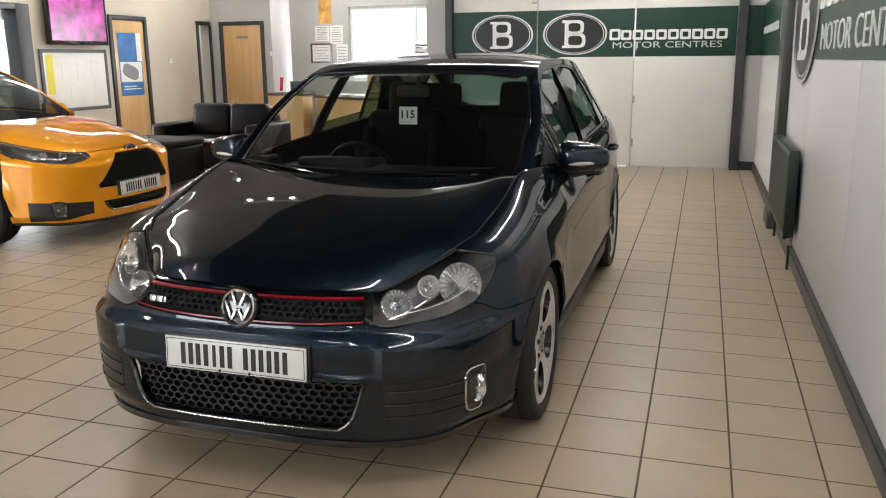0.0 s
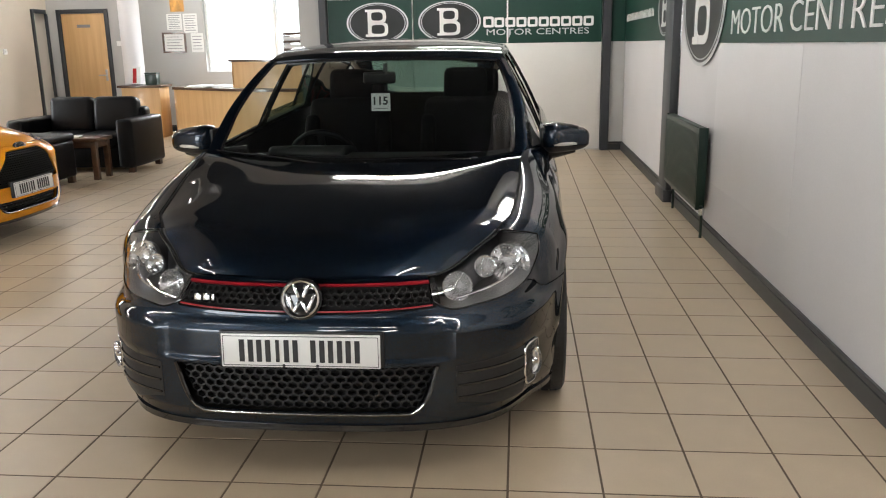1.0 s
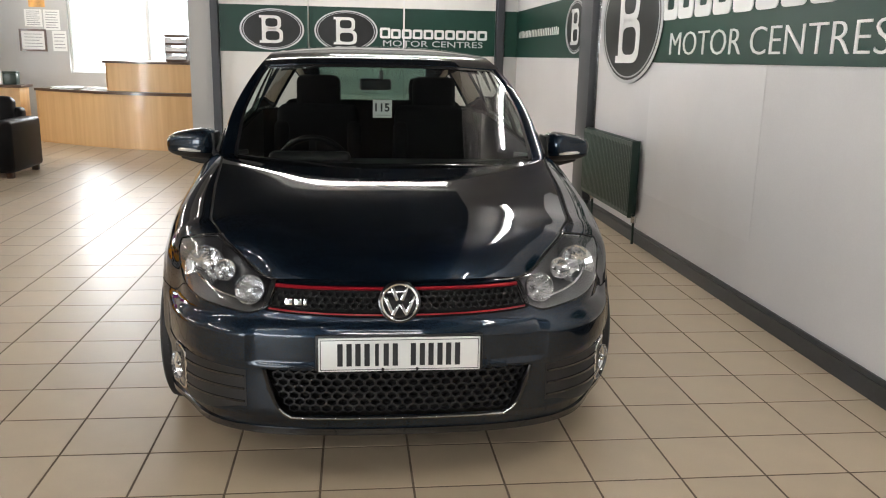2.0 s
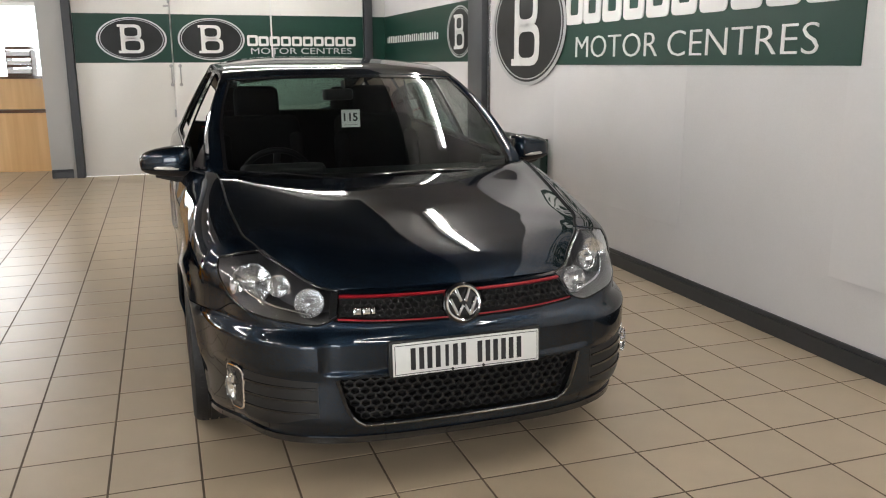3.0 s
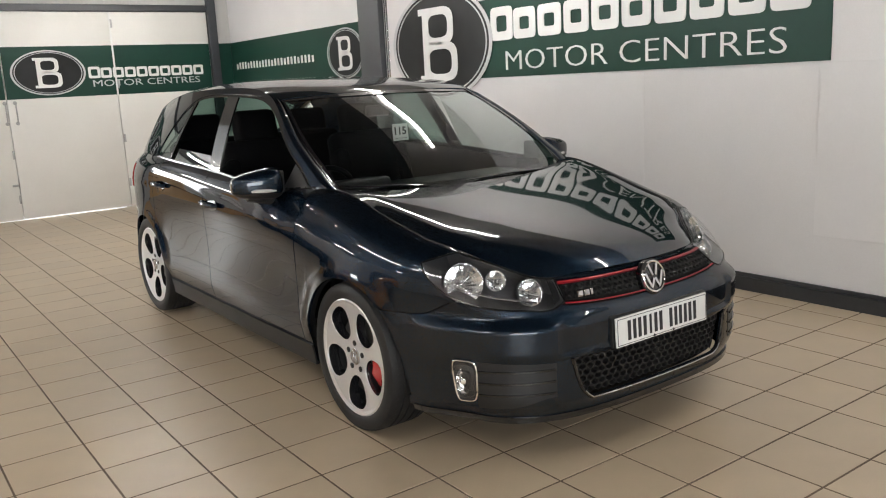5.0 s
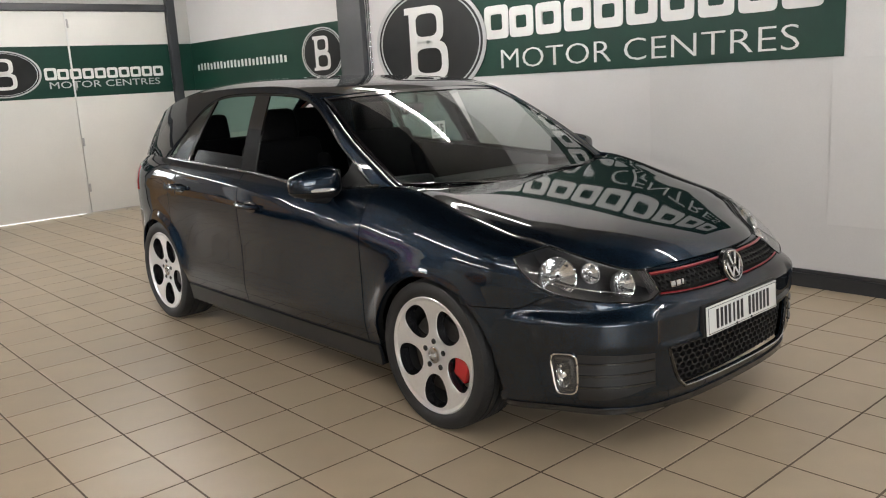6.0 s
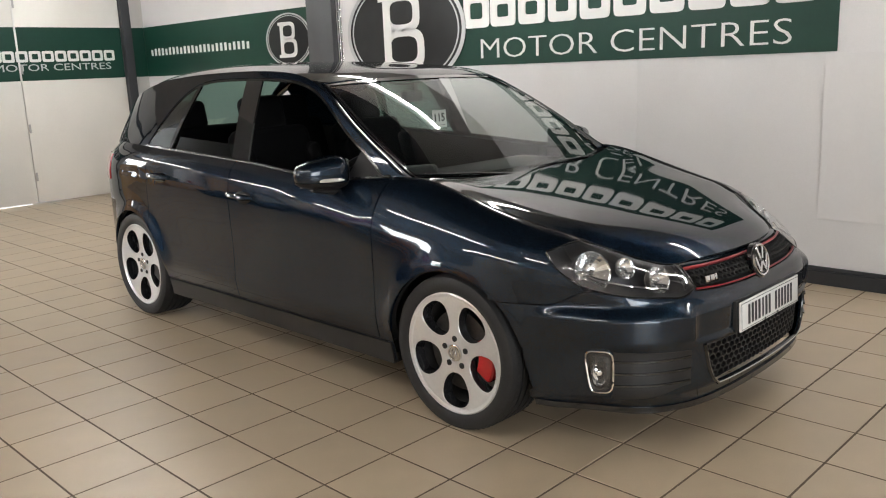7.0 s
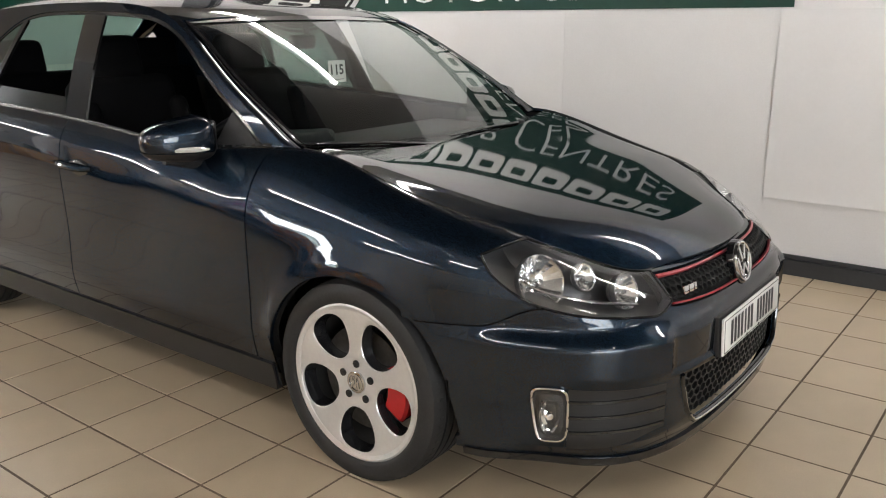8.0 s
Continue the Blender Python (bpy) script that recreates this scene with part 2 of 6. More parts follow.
def tube(points, r, segs=8, closed=False):
    """A round bar along points."""
    bm = bmesh.new()
    pts = [Vector(p) for p in points]
    n, rings = len(pts), []
    for i, p in enumerate(pts):
        a = pts[(i - 1) % n] if closed or i else pts[0]
        c = pts[(i + 1) % n] if closed or i < n - 1 else pts[-1]
        d = (c - a).normalized()
        side = d.cross(Vector((0, 0, 1)))
        if side.length < 0.05:
            side = d.cross(Vector((1, 0, 0)))
        side.normalize()
        up = side.cross(d)
        rr = r[i] if isinstance(r, (list, tuple)) else r
        rings.append([bm.verts.new(p + rr * (math.cos(k * math.tau / segs) * side + math.sin(k * math.tau / segs) * up)) for k in range(segs)])
    for i in range(n if closed else n - 1):
        a, c = rings[i], rings[(i + 1) % n]
        for k in range(segs):
            bm.faces.new((a[k], a[(k + 1) % segs], c[(k + 1) % segs], c[k]))
    if not closed:
        bm.faces.new(rings[0][::-1])
        bm.faces.new(rings[-1])
    return bm


def lathe(profile, segs=48, axis="X"):
    """Turns (along, radius) pairs round an axis."""
    bm = bmesh.new()
    rings = []
    for a, r in profile:
        ring = []
        for k in range(segs):
            c, s = math.cos(k * math.tau / segs) * r, math.sin(k * math.tau / segs) * r
            ring.append(bm.verts.new({"X": (a, c, s), "Y": (c, a, s), "Z": (c, s, a)}[axis]))
        rings.append(ring)
    for a, c in zip(rings, rings[1:]):
        for k in range(segs):
            bm.faces.new((a[k], a[(k + 1) % segs], c[(k + 1) % segs], c[k]))
    bmesh.ops.remove_doubles(bm, verts=bm.verts, dist=1e-5)
    return bm


def plate_of(loops, depth):
    """A flat plate in the XZ plane from an outer loop and holes, extruded along +y."""
    bm = bmesh.new()
    edges = []
    for loop in loops:
        vs = [bm.verts.new((x, 0, z)) for x, z in loop]
        edges += [bm.edges.new((vs[i], vs[(i + 1) % len(vs)])) for i in range(len(vs))]
    bmesh.ops.triangle_fill(bm, use_beauty=True, edges=edges)
    res = bmesh.ops.extrude_face_region(bm, geom=bm.faces[:])
    bmesh.ops.translate(bm, vec=(0, depth, 0), verts=[v for v in res["geom"] if isinstance(v, bmesh.types.BMVert)])
    return bm


def oval(cx, cz, a, b, n=32, power=2.0):
    out = []
    for k in range(n):
        c, s = math.cos(k * math.tau / n), math.sin(k * math.tau / n)
        out.append((cx + a * math.copysign(abs(c) ** (2 / power), c), cz + b * math.copysign(abs(s) ** (2 / power), s)))
    return out


def lettering(text, size, depth=0.002, bold=0.0, squeeze=1.0):
    """Raised letters in the XZ plane, facing -y, from the built-in font; returns a bmesh and its width."""
    cu = bpy.data.curves.new("letters", "FONT")
    cu.body, cu.size, cu.extrude, cu.offset, cu.resolution_u = text, size, depth / 2, bold, 3
    ob = bpy.data.objects.new("letters", cu)
    scene.collection.objects.link(ob)
    bpy.context.view_layer.update()
    me = bpy.data.meshes.new_from_object(ob)
    bm = bmesh.new()
    bm.from_mesh(me)
    bpy.data.objects.remove(ob)
    bpy.data.curves.remove(cu)
    bpy.data.meshes.remove(me)
    xs = [v.co.x for v in bm.verts]
    ys = [v.co.y for v in bm.verts]
    lo = min(xs)
    for v in bm.verts:
        x, y, z = v.co
        v.co = ((x - lo) * squeeze, -z, y - min(ys))
    return bm, (max(xs) - lo) * squeeze, max(ys) - min(ys)


def islands(bm):
    """Splits a bmesh into its loose pieces, from -x to +x."""
    left, out = set(bm.verts), []
    while left:
        todo, seen = [left.pop()], set()
        while todo:
            v = todo.pop()
            seen.add(v)
            for e in v.link_edges:
                o = e.other_vert(v)
                if o in left:
                    left.discard(o)
                    todo.append(o)
        out.append(seen)
    out.sort(key=lambda vs: min(v.co.x for v in vs))
    made = []
    for vs in out:
        nb = bmesh.new()
        table = {v: nb.verts.new(v.co) for v in vs}
        for f in {f for v in vs for f in v.link_faces}:
            nb.faces.new([table[v] for v in f.verts])
        made.append(nb)
    bm.free()
    return made


def spread(name, bm, m, material, parent, smooth=0):
    """Each loose piece of a bmesh as a part of its own."""
    for piece in islands(bm):
        part(name, moved(piece, m), material, parent, "", smooth)


# ---------- room ----------
XR, YB, XL, YF, YS = -0.097, 11.36, -9.75, 14.4, -5.0    # wall planes
H = 2.95                                                # ceiling height


def structure(name, bm, material, label, category, smooth=0):
    ob = part(name, bm, material, None, "", smooth)
    return tagged(ob, label, category, kind="structure")


structure("ground", box(XL - 0.3, XR + 0.3, YS - 0.3, YF + 0.3, -0.2, -0.0010), "grout", "dark cement grout bed below the floor tiles", "floor")
structure("wall_east", box(XR, XR + 0.25, YS, YF, -0.01, H), "wall", "white painted wall with faint clad panels", "wall")
structure("wall_back", box(-0.29, XR, YB, YB + 0.2, -0.01, H, bm=box(-4.45, -4.16, YB, YB + 0.2, -0.01, H, bm=box(-4.45, XR, YB + 0.004, YB + 0.2, 2.5, H))),
          "wall_grey", "light grey wall round the white doors", "wall")
structure("wall_store", box(-4.45, -4.25, YB + 0.2, YF, -0.01, H), "wall_grey", "light grey side wall of the reception", "wall")
far = box(XL, -9.56, YF, YF + 0.2, -0.01, H)
for a, c, lo, hi in ((-9.56, -8.64, 2.13, H), (-8.64, -6.93, -0.01, H), (-6.93, -4.45, -0.01, 1.03), (-6.93, -4.45, 2.34, H)):
    box(a, c, YF, YF + 0.2, lo, hi, bm=far)
structure("wall_far", far, "wall_grey", "grey painted reception wall with door and window openings", "wall")
west = box(XL - 0.2, XL, YS, 8.6, -0.01, H)
for a, c, lo, hi in ((8.6, 9.66, 2.2, H), (9.66, 11.47, -0.01, H), (11.47, 12.43, 2.14, H), (12.43, 13.9, -0.01, H), (13.9, 14.35, 2.1, H), (14.35, YF, -0.01, H)):
    box(XL - 0.2, XL, a, c, lo, hi, bm=west)
structure("wall_west", west, "wall_cream", "pale painted wall with three doorways", "wall")
south = box(XL, -9.3, YS - 0.2, YS, -0.01, H)
for a, c, lo, hi in ((-9.3, -4.7, -0.01, 0.3), (-9.3, -4.7, 2.7, H), (-4.7, XR, -0.01, H)):
    box(a, c, YS - 0.2, YS, lo, hi, bm=south)
structure("wall_south", south, "wall_grey", "plain grey unseen wall with an added street window", "wall")
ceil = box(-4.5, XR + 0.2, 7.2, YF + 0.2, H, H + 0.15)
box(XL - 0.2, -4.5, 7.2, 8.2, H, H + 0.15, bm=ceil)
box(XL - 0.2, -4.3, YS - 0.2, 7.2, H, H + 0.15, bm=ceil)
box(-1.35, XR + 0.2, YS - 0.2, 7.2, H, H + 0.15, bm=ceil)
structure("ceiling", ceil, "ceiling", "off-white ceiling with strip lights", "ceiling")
structure("ceiling_reception", box(XL - 0.2, -4.5, 8.2, YF + 0.2, H + 0.01, H + 0.15), "pillar", "dark grey ceiling over the reception", "ceiling")
structure("ceiling_bay", box(-4.3, -1.35, YS - 0.2, 7.2, H + 0.01, H + 0.15), "ceiling_dark", "black painted ceiling bay above the display car", "ceiling")


def window(name, x0, x1, y, z0, z1, n, label):
    """A glazed frame in a wall along x."""
    w = thing(name, label, "window", kind="structure")
    bm = box(x0, x1, y - 0.03, y + 0.03, z0, z0 + 0.06, 0.006)
    box(x0, x1, y - 0.03, y + 0.03, z1 - 0.06, z1, 0.006, bm)
    for i in range(n + 1):
        x = x0 + (x1 - x0) * i / n
        box(max(x - 0.03, x0), min(x + 0.03, x1), y - 0.032, y + 0.032, z0, z1, 0.006, bm)
    part("window_frame", bm, "sign_white", w)
    for i in range(n):
        a, c = x0 + (x1 - x0) * i / n, x0 + (x1 - x0) * (i + 1) / n
        g = part("pane", box(a + 0.03, c - 0.03, y - 0.004, y + 0.004, z0 + 0.05, z1 - 0.05), "window_glass", w, "", 0)
        g.visible_shadow = False
    return w


window("window_1", -6.93, -4.45, YF + 0.12, 1.03, 2.34, 2, "bright white framed reception window")
# window_2 and the sheet outside it are unseen, added for fill light
window("window_2", -9.3, -4.7, YS - 0.1, 0.3, 2.7, 3, "unseen wide street window, added to let in fill light")
structure("backdrop", box(-11, -3, YS - 3.05, YS - 3, -1, 5), "day", "glowing sheet outside the added street window", "backdrop")
structure("backdrop", box(-9, -3, YF + 1.2, YF + 1.25, -1, 5), "day", "blown-out daylight outside the reception", "backdrop")
structure("backdrop", box(XL - 1.8, XL - 1.75, 7.5, 10.6, -0.5, 4), "day", "blown-out daylight outside the side door", "backdrop")

# skirting boards
def skirting(name, x0, x1, y0, y1):
    bm = box(x0, x1, y0, y1, 0.0, 0.085)
    cx = 0.008
    box(x0 + (cx if x1 - x0 < 0.1 else 0), x1, y0 + (cx if y1 - y0 < 0.1 else 0), y1, 0.085, 0.11, 0.004, bm)
    return structure(name, bm, "skirting", "dark grey painted skirting board", "skirting board")


skirting("baseboard", XR - 0.025, XR, YS, 7.45)
skirting("baseboard", XR - 0.025, XR, 7.9, YB - 0.025)
skirting("baseboard", -0.29, XR, YB - 0.025, YB)
skirting("baseboard", -4.45, -4.2, YB - 0.025, YB)
skirting("baseboard", -8.6, -7.0, YF - 0.02, YF)

# floor tiles of 300 mm
PITCH, PITCH_X, JOINT = 0.306, 0.3074, 0.0060


def tile_mesh():
    bm = box(JOINT / 2, PITCH_X - JOINT / 2, JOINT / 2, PITCH - JOINT / 2, -0.012, 0.0)
    top = [e for e in bm.edges if all(v.co.z > -0.001 for v in e.verts)]
    bmesh.ops.bevel(bm, geom=top, offset=0.002, segments=1, affect="EDGES")
    return bm


# ---------- signs and doors on the back wall ----------
def ring_letter(bm, x0, z0, w, h, stroke, depth):
    """A plain hollow block that stands for one letter of a trade name."""
    add(bm, moved(plate_of([oval(0, 0, w / 2, h / 2, 28, 7), oval(0, 0, w / 2 - stroke, h / 2 - stroke, 28, 7)[::-1]], depth), pose(x0 + w / 2, 0, z0 + h / 2)))


def word_blocks(width, height, n, stroke, depth=0.003):
    """A trade name as a row of plain blocks in the XZ plane, facing -y; the first one a little taller."""
    bm = bmesh.new()
    pitch = width / n
    for i in range(n):
        ring_letter(bm, i * pitch, 0, pitch * (0.9 if i else 0.96), height * (1.0 if i else 1.12), stroke * 1.2, depth)
    return bm


def flat_bars(width, height, n, depth=0.003):
    bm = bmesh.new()
    pitch = width / n
    for i in range(n):
        box(i * pitch, i * pitch + pitch * 0.5, 0, depth, 0, height * (1.0 if i % 4 else 0.86), 0.0, bm)
    return bm


def band(outer, inner, depth):
    """A flat ring between two loops in the XZ plane, depth thick along +y."""
    bm = bmesh.new()
    n = len(outer)
    rings = [[bm.verts.new((x, y, z)) for x, z in loop] for loop, y in ((outer, 0), (inner, 0), (inner, depth), (outer, depth))]
    for u, v in zip(rings, rings[1:] + rings[:1]):
        for i in range(n):
            bm.faces.new((u[i], u[(i + 1) % n], v[(i + 1) % n], v[i]))
    return bm


def badge(parent, m, a, b, dark="badge_black"):
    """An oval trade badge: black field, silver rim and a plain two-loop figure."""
    k = part("badge", moved(plate_of([oval(0, 0, a, b, 64)], 0.006), m @ pose(0, -0.006, 0)), dark, parent, "black oval badge with silver rim")
    for s0, s1 in ((1.0, 0.945), (0.905, 0.885)):
        part("rim_band", moved(band(oval(0, 0, a * s0, b * s0, 64), oval(0, 0, a * s1, b * s1, 64), 0.004), m @ pose(0, -0.0095, 0)), "sign_silver", k, "", 30)
    w, h, st = b * 1.0, b * 1.26, b * 0.17
    bm = band(oval(0.02 * w, -h * 0.245, w * 0.52, h * 0.285, 40, 3.4), oval(0.02 * w, -h * 0.245, w * 0.52 - st, h * 0.285 - st * 0.8, 40, 3.4), 0.004)
    add(bm, band(oval(-w * 0.02, h * 0.26, w * 0.47, h * 0.27, 40, 3.4), oval(-w * 0.02, h * 0.26, w * 0.47 - st, h * 0.27 - st * 0.8, 40, 3.4), 0.004))
    box(-w * 0.5, -w * 0.5 + st * 1.1, -0.0012, 0.0035, -h * 0.53, h * 0.53, 0, bm)
    for z in (-h * 0.53, h * 0.53 - st * 0.7):
        box(-w * 0.62, -w * 0.2, -0.002, 0.003, z, z + st * 0.7, 0, bm)
    part("figure", moved(bm, m @ pose(0, -0.0105, 0)), "sign_white", k)
    return k


# white doors that fill the back opening
X0, X1, DTOP = -4.06, -0.40, 2.42
SPLITS = [X0, -2.905, -1.642, X1]
for i in range(3):
    a, c = SPLITS[i] + 0.004, SPLITS[i + 1] - 0.004
    d = thing("door_%d" % (i + 1), "plain white flush door with a green sign band", "door", kind="structure")
    leaf = part("leaf", box(a, c, YB, YB + 0.045, 0.014 if i else 0.008, DTOP, 0.003), "door_white", d)
    part("sign_band", box(a + 0.004, c - 0.004, YB - 0.004, YB - 0.0005, 1.422, 2.02), "green", d, "dark green sign band", 0)
    if i < 2:
        hx = c - 0.022 if i == 0 else a + 0.08
        hd = part("pull_handle", tube([(hx, YB, 1.14), (hx, YB - 0.04, 1.15), (hx, YB - 0.045, 1.18), (hx, YB - 0.045, 1.34), (hx, YB - 0.04, 1.375), (hx, YB, 1.385)], 0.008), "steel", d, "steel pull handle")
        for z in (1.145, 1.38):
            part("rose", moved(lathe([(0, 0.022), (0.008, 0.022), (0.01, 0.0)], 20, "Y"), pose(hx, YB - 0.01, z)), "steel", hd)
    if i == 0:
        for z in (0.25, 0.78, 2.2):
            part("hinge", box(c - 0.020, c + 0.004, YB - 0.012, YB, z - 0.05, z + 0.05, 0.003), "steel", d)
    if i == 2:
        for z in (0.32, 0.88, 1.55, 2.28):
            part("hinge", box(a + 0.002, a + 0.026, YB - 0.014, YB - 0.002, z - 0.05, z + 0.05, 0.003), "steel", d)
    if i == 0:
        for z in (0.42, 2.12):
            part("bolt", box(c - 0.07, c - 0.005, YB - 0.02, YB, z - 0.012, z + 0.012, 0.004), "steel", d)
structure("trim", box(X0 - 0.002, X1 + 0.002, YB - 0.01, YB + 0.01, 2.02, 2.021), "steel", "thin joint line", "trim")
structure("trim", box(-1.652, -1.632, YB - 0.012, YB - 0.004, 1.415, DTOP), "sign_white", "white cover strip between two doors", "trim")
structure("door_post", box(X1 + 0.002, -0.29, YB - 0.07, YB + 0.1, 0, H, 0.006), "post", "slate grey steel post beside the doors", "post")
structure("door_post", box(-4.16, X0 - 0.002, YB - 0.07, YB + 0.1, 0, H, 0.006), "post", "slate grey steel post beside the doors", "post")
structure("door_header", box(X0, X1, YB - 0.04, YB + 0.08, DTOP + 0.004, DTOP + 0.085, 0.004), "post", "slate grey steel beam over the doors", "beam")
structure("sign_band", box(-0.286, XR - 0.006, YB - 0.004, YB, 1.422, 2.02), "green", "dark green sign band", "sign")
structure("backdrop", box(X0, -1.7, YB + 0.05, YB + 0.056, -0.002, 0.04), "day", "bright daylight beyond the doors", "backdrop")
structure("backing", box(X0, X1, YB + 0.06, YB + 0.1, 0.05, 2.5), "door_white", "pale board behind the doors", "wall")

sgn = thing("wall_sign", "silver oval badges and white lettering on the green door band", "sign")
for x in (-3.378, -2.41):
    badge(sgn, pose(x, YB - 0.006, 1.714), 0.418, 0.263)
spread("block", word_blocks(1.46, 0.125, 10, 0.026), pose(-1.962, YB - 0.0085, 1.630), "sign_white", sgn)
bm, w, h = lettering("MOTOR CENTRES", 0.12, 0.003)
spread("letter", bm, pose(-1.918, YB - 0.007, 1.530) @ Matrix.Diagonal((1.345 / w, 1, 0.078 / h, 1)), "sign_silver", sgn)

# ---------- the east wall: signs, column, radiator, panels ----------
EAST = Matrix.Translation((XR, 0, 0)) @ Matrix.Rotation(radians(-90), 4, "Z")   # XZ plane facing -x; local x runs towards -y


def east(y, off, z):
    return Matrix.Translation((XR - off, y, z)) @ Matrix.Rotation(radians(-90), 4, "Z")


es = thing("wall_sign", "large dark green wall sign with white lettering and black oval badge", "sign")
part("board", box(XR - 0.008, XR, 2.952, 6.6, 1.392, 2.02, 0.002), "green", es, "", 0)
badge(es, east(6.59, 0.009, 1.706), 0.745, 0.485)
spread("block", word_blocks(2.82, 0.235, 10, 0.058, 0.006), east(5.865, 0.014, 1.684), "sign_white", es)
bm, w, h = lettering("MOTOR CENTRES", 0.2, 0.006, -0.003)
spread("letter", bm, east(5.69, 0.011, 1.446) @ Matrix.Diagonal((2.475 / w, 1, 0.15 / h, 1)), "sign_white", es)

fs = thing("wall_sign", "dark green wall band with white lettering and an oval badge", "sign")
part("board", box(XR - 0.006, XR, 7.92, YB - 0.005, 1.42, 2.02), "green", fs, "", 0)
badge(fs, east(8.28, 0.007, 1.722), 0.39, 0.262)
spread("bar", flat_bars(2.24, 0.085, 25), east(11.2, 0.0095, 1.668), "sign_white", fs)

col = thing("column", "mid grey boxed column with chrome edge strips", "column", kind="structure")
part("shaft", box(-0.165, XR - 0.002, 7.5, 7.885, 0.0, H, 0.005), "pillar", col)
for y in (7.475, 7.44):
    part("edge_strip", box(-0.105, XR - 0.002, y - 0.012, y + 0.012, 0.11, H, 0.004), "chrome_soft", col, "bright metal strip")
part("foot", box(-0.19, XR - 0.004, 7.47, 7.91, 0.0, 0.11, 0.006), "skirting", col)

# radiator
rad = thing("radiator", "dark green panel radiator on the wall", "radiator")
for x in (-0.185, -0.135):
    bm = bmesh.new()
    rows = []
    for k in range(135):
        y = 6.1 + 1.34 * k / 134
        d = 0.012 if k % 4 in (1, 2) else 0.006
        rows.append([bm.verts.new((x + o, y, z)) for o, z in ((0.004, 0.21), (-0.006, 0.21), (-0.006, 0.235), (-d, 0.25), (-d, 0.75), (-0.006, 0.765), (-0.006, 0.79), (0.004, 0.79))])
    for u, v in zip(rows, rows[1:]):
        for k in range(8):
            bm.faces.new((u[k], u[(k + 1) % 8], v[(k + 1) % 8], v[k]))
    part("panel", bm, "green_paint", rad)
part("top_grille", box(-0.178, -0.128, 6.11, 7.43, 0.785, 0.797, 0.002), "green_paint", rad)
for y in (6.1, 7.44):
    part("end_cap", box(-0.19, -0.124, y - 0.006, y + 0.006, 0.2, 0.8, 0.003), "green_paint", rad)
for y in (6.06, 7.2):
    part("pipe", tube([(-0.15, y + 0.05, 0.23), (-0.15, y, 0.23), (-0.15, y, 0.0)], 0.011, 10), "green_paint", rad)
    part("valve", moved(lathe([(0, 0.012), (0.0, 0.02), (0.05, 0.022), (0.055, 0.012), (0.06, 0.0)], 16, "Z"), pose(-0.15, y, 0.17)), "chrome_soft", rad, "chrome valve")

# clad panels on the east wall
def clad(y0, y1, z0, z1, off):
    structure("wall_panel", box(XR - off, XR, y0, y1, z0, z1, 0.0015), "panel", "smooth white wall panel with a faint edge", "wall panel")


clad(0.6, 3.01, 0.405, 1.382, 0.012)
clad(4.27, 6.05, 0.41, 1.384, 0.002)


# ---------- cars ----------
class Curve:
    """Natural cubic spline through keys (position, value...)."""

    def __init__(self, keys):
        k = np.array(keys, float)
        self.t, self.v = k[:, 0], k[:, 1:]
        n = len(k)
        h = np.diff(self.t)
        a = np.eye(n)
        r = np.zeros_like(self.v)
        for i in range(1, n - 1):
            a[i, i - 1], a[i, i], a[i, i + 1] = h[i - 1], 2 * (h[i - 1] + h[i]), h[i]
            r[i] = 6 * ((self.v[i + 1] - self.v[i]) / h[i] - (self.v[i] - self.v[i - 1]) / h[i - 1])
        self.m = np.linalg.solve(a, r)

    def __call__(self, x):
        x = min(max(x, self.t[0]), self.t[-1])
        i = int(min(max(np.searchsorted(self.t, x) - 1, 0), len(self.t) - 2))
        h = self.t[i + 1] - self.t[i]
        a, b = (self.t[i + 1] - x) / h, (x - self.t[i]) / h
        v = a * self.v[i] + b * self.v[i + 1] + ((a ** 3 - a) * self.m[i] + (b ** 3 - b) * self.m[i + 1]) * h * h / 6
        return float(v[0]) if len(v) == 1 else v


def smooth01(x):
    x = min(max(x, 0.0), 1.0)
    return x * x * (3 - 2 * x)


def lerp(a, b, t):
    return a + (b - a) * t


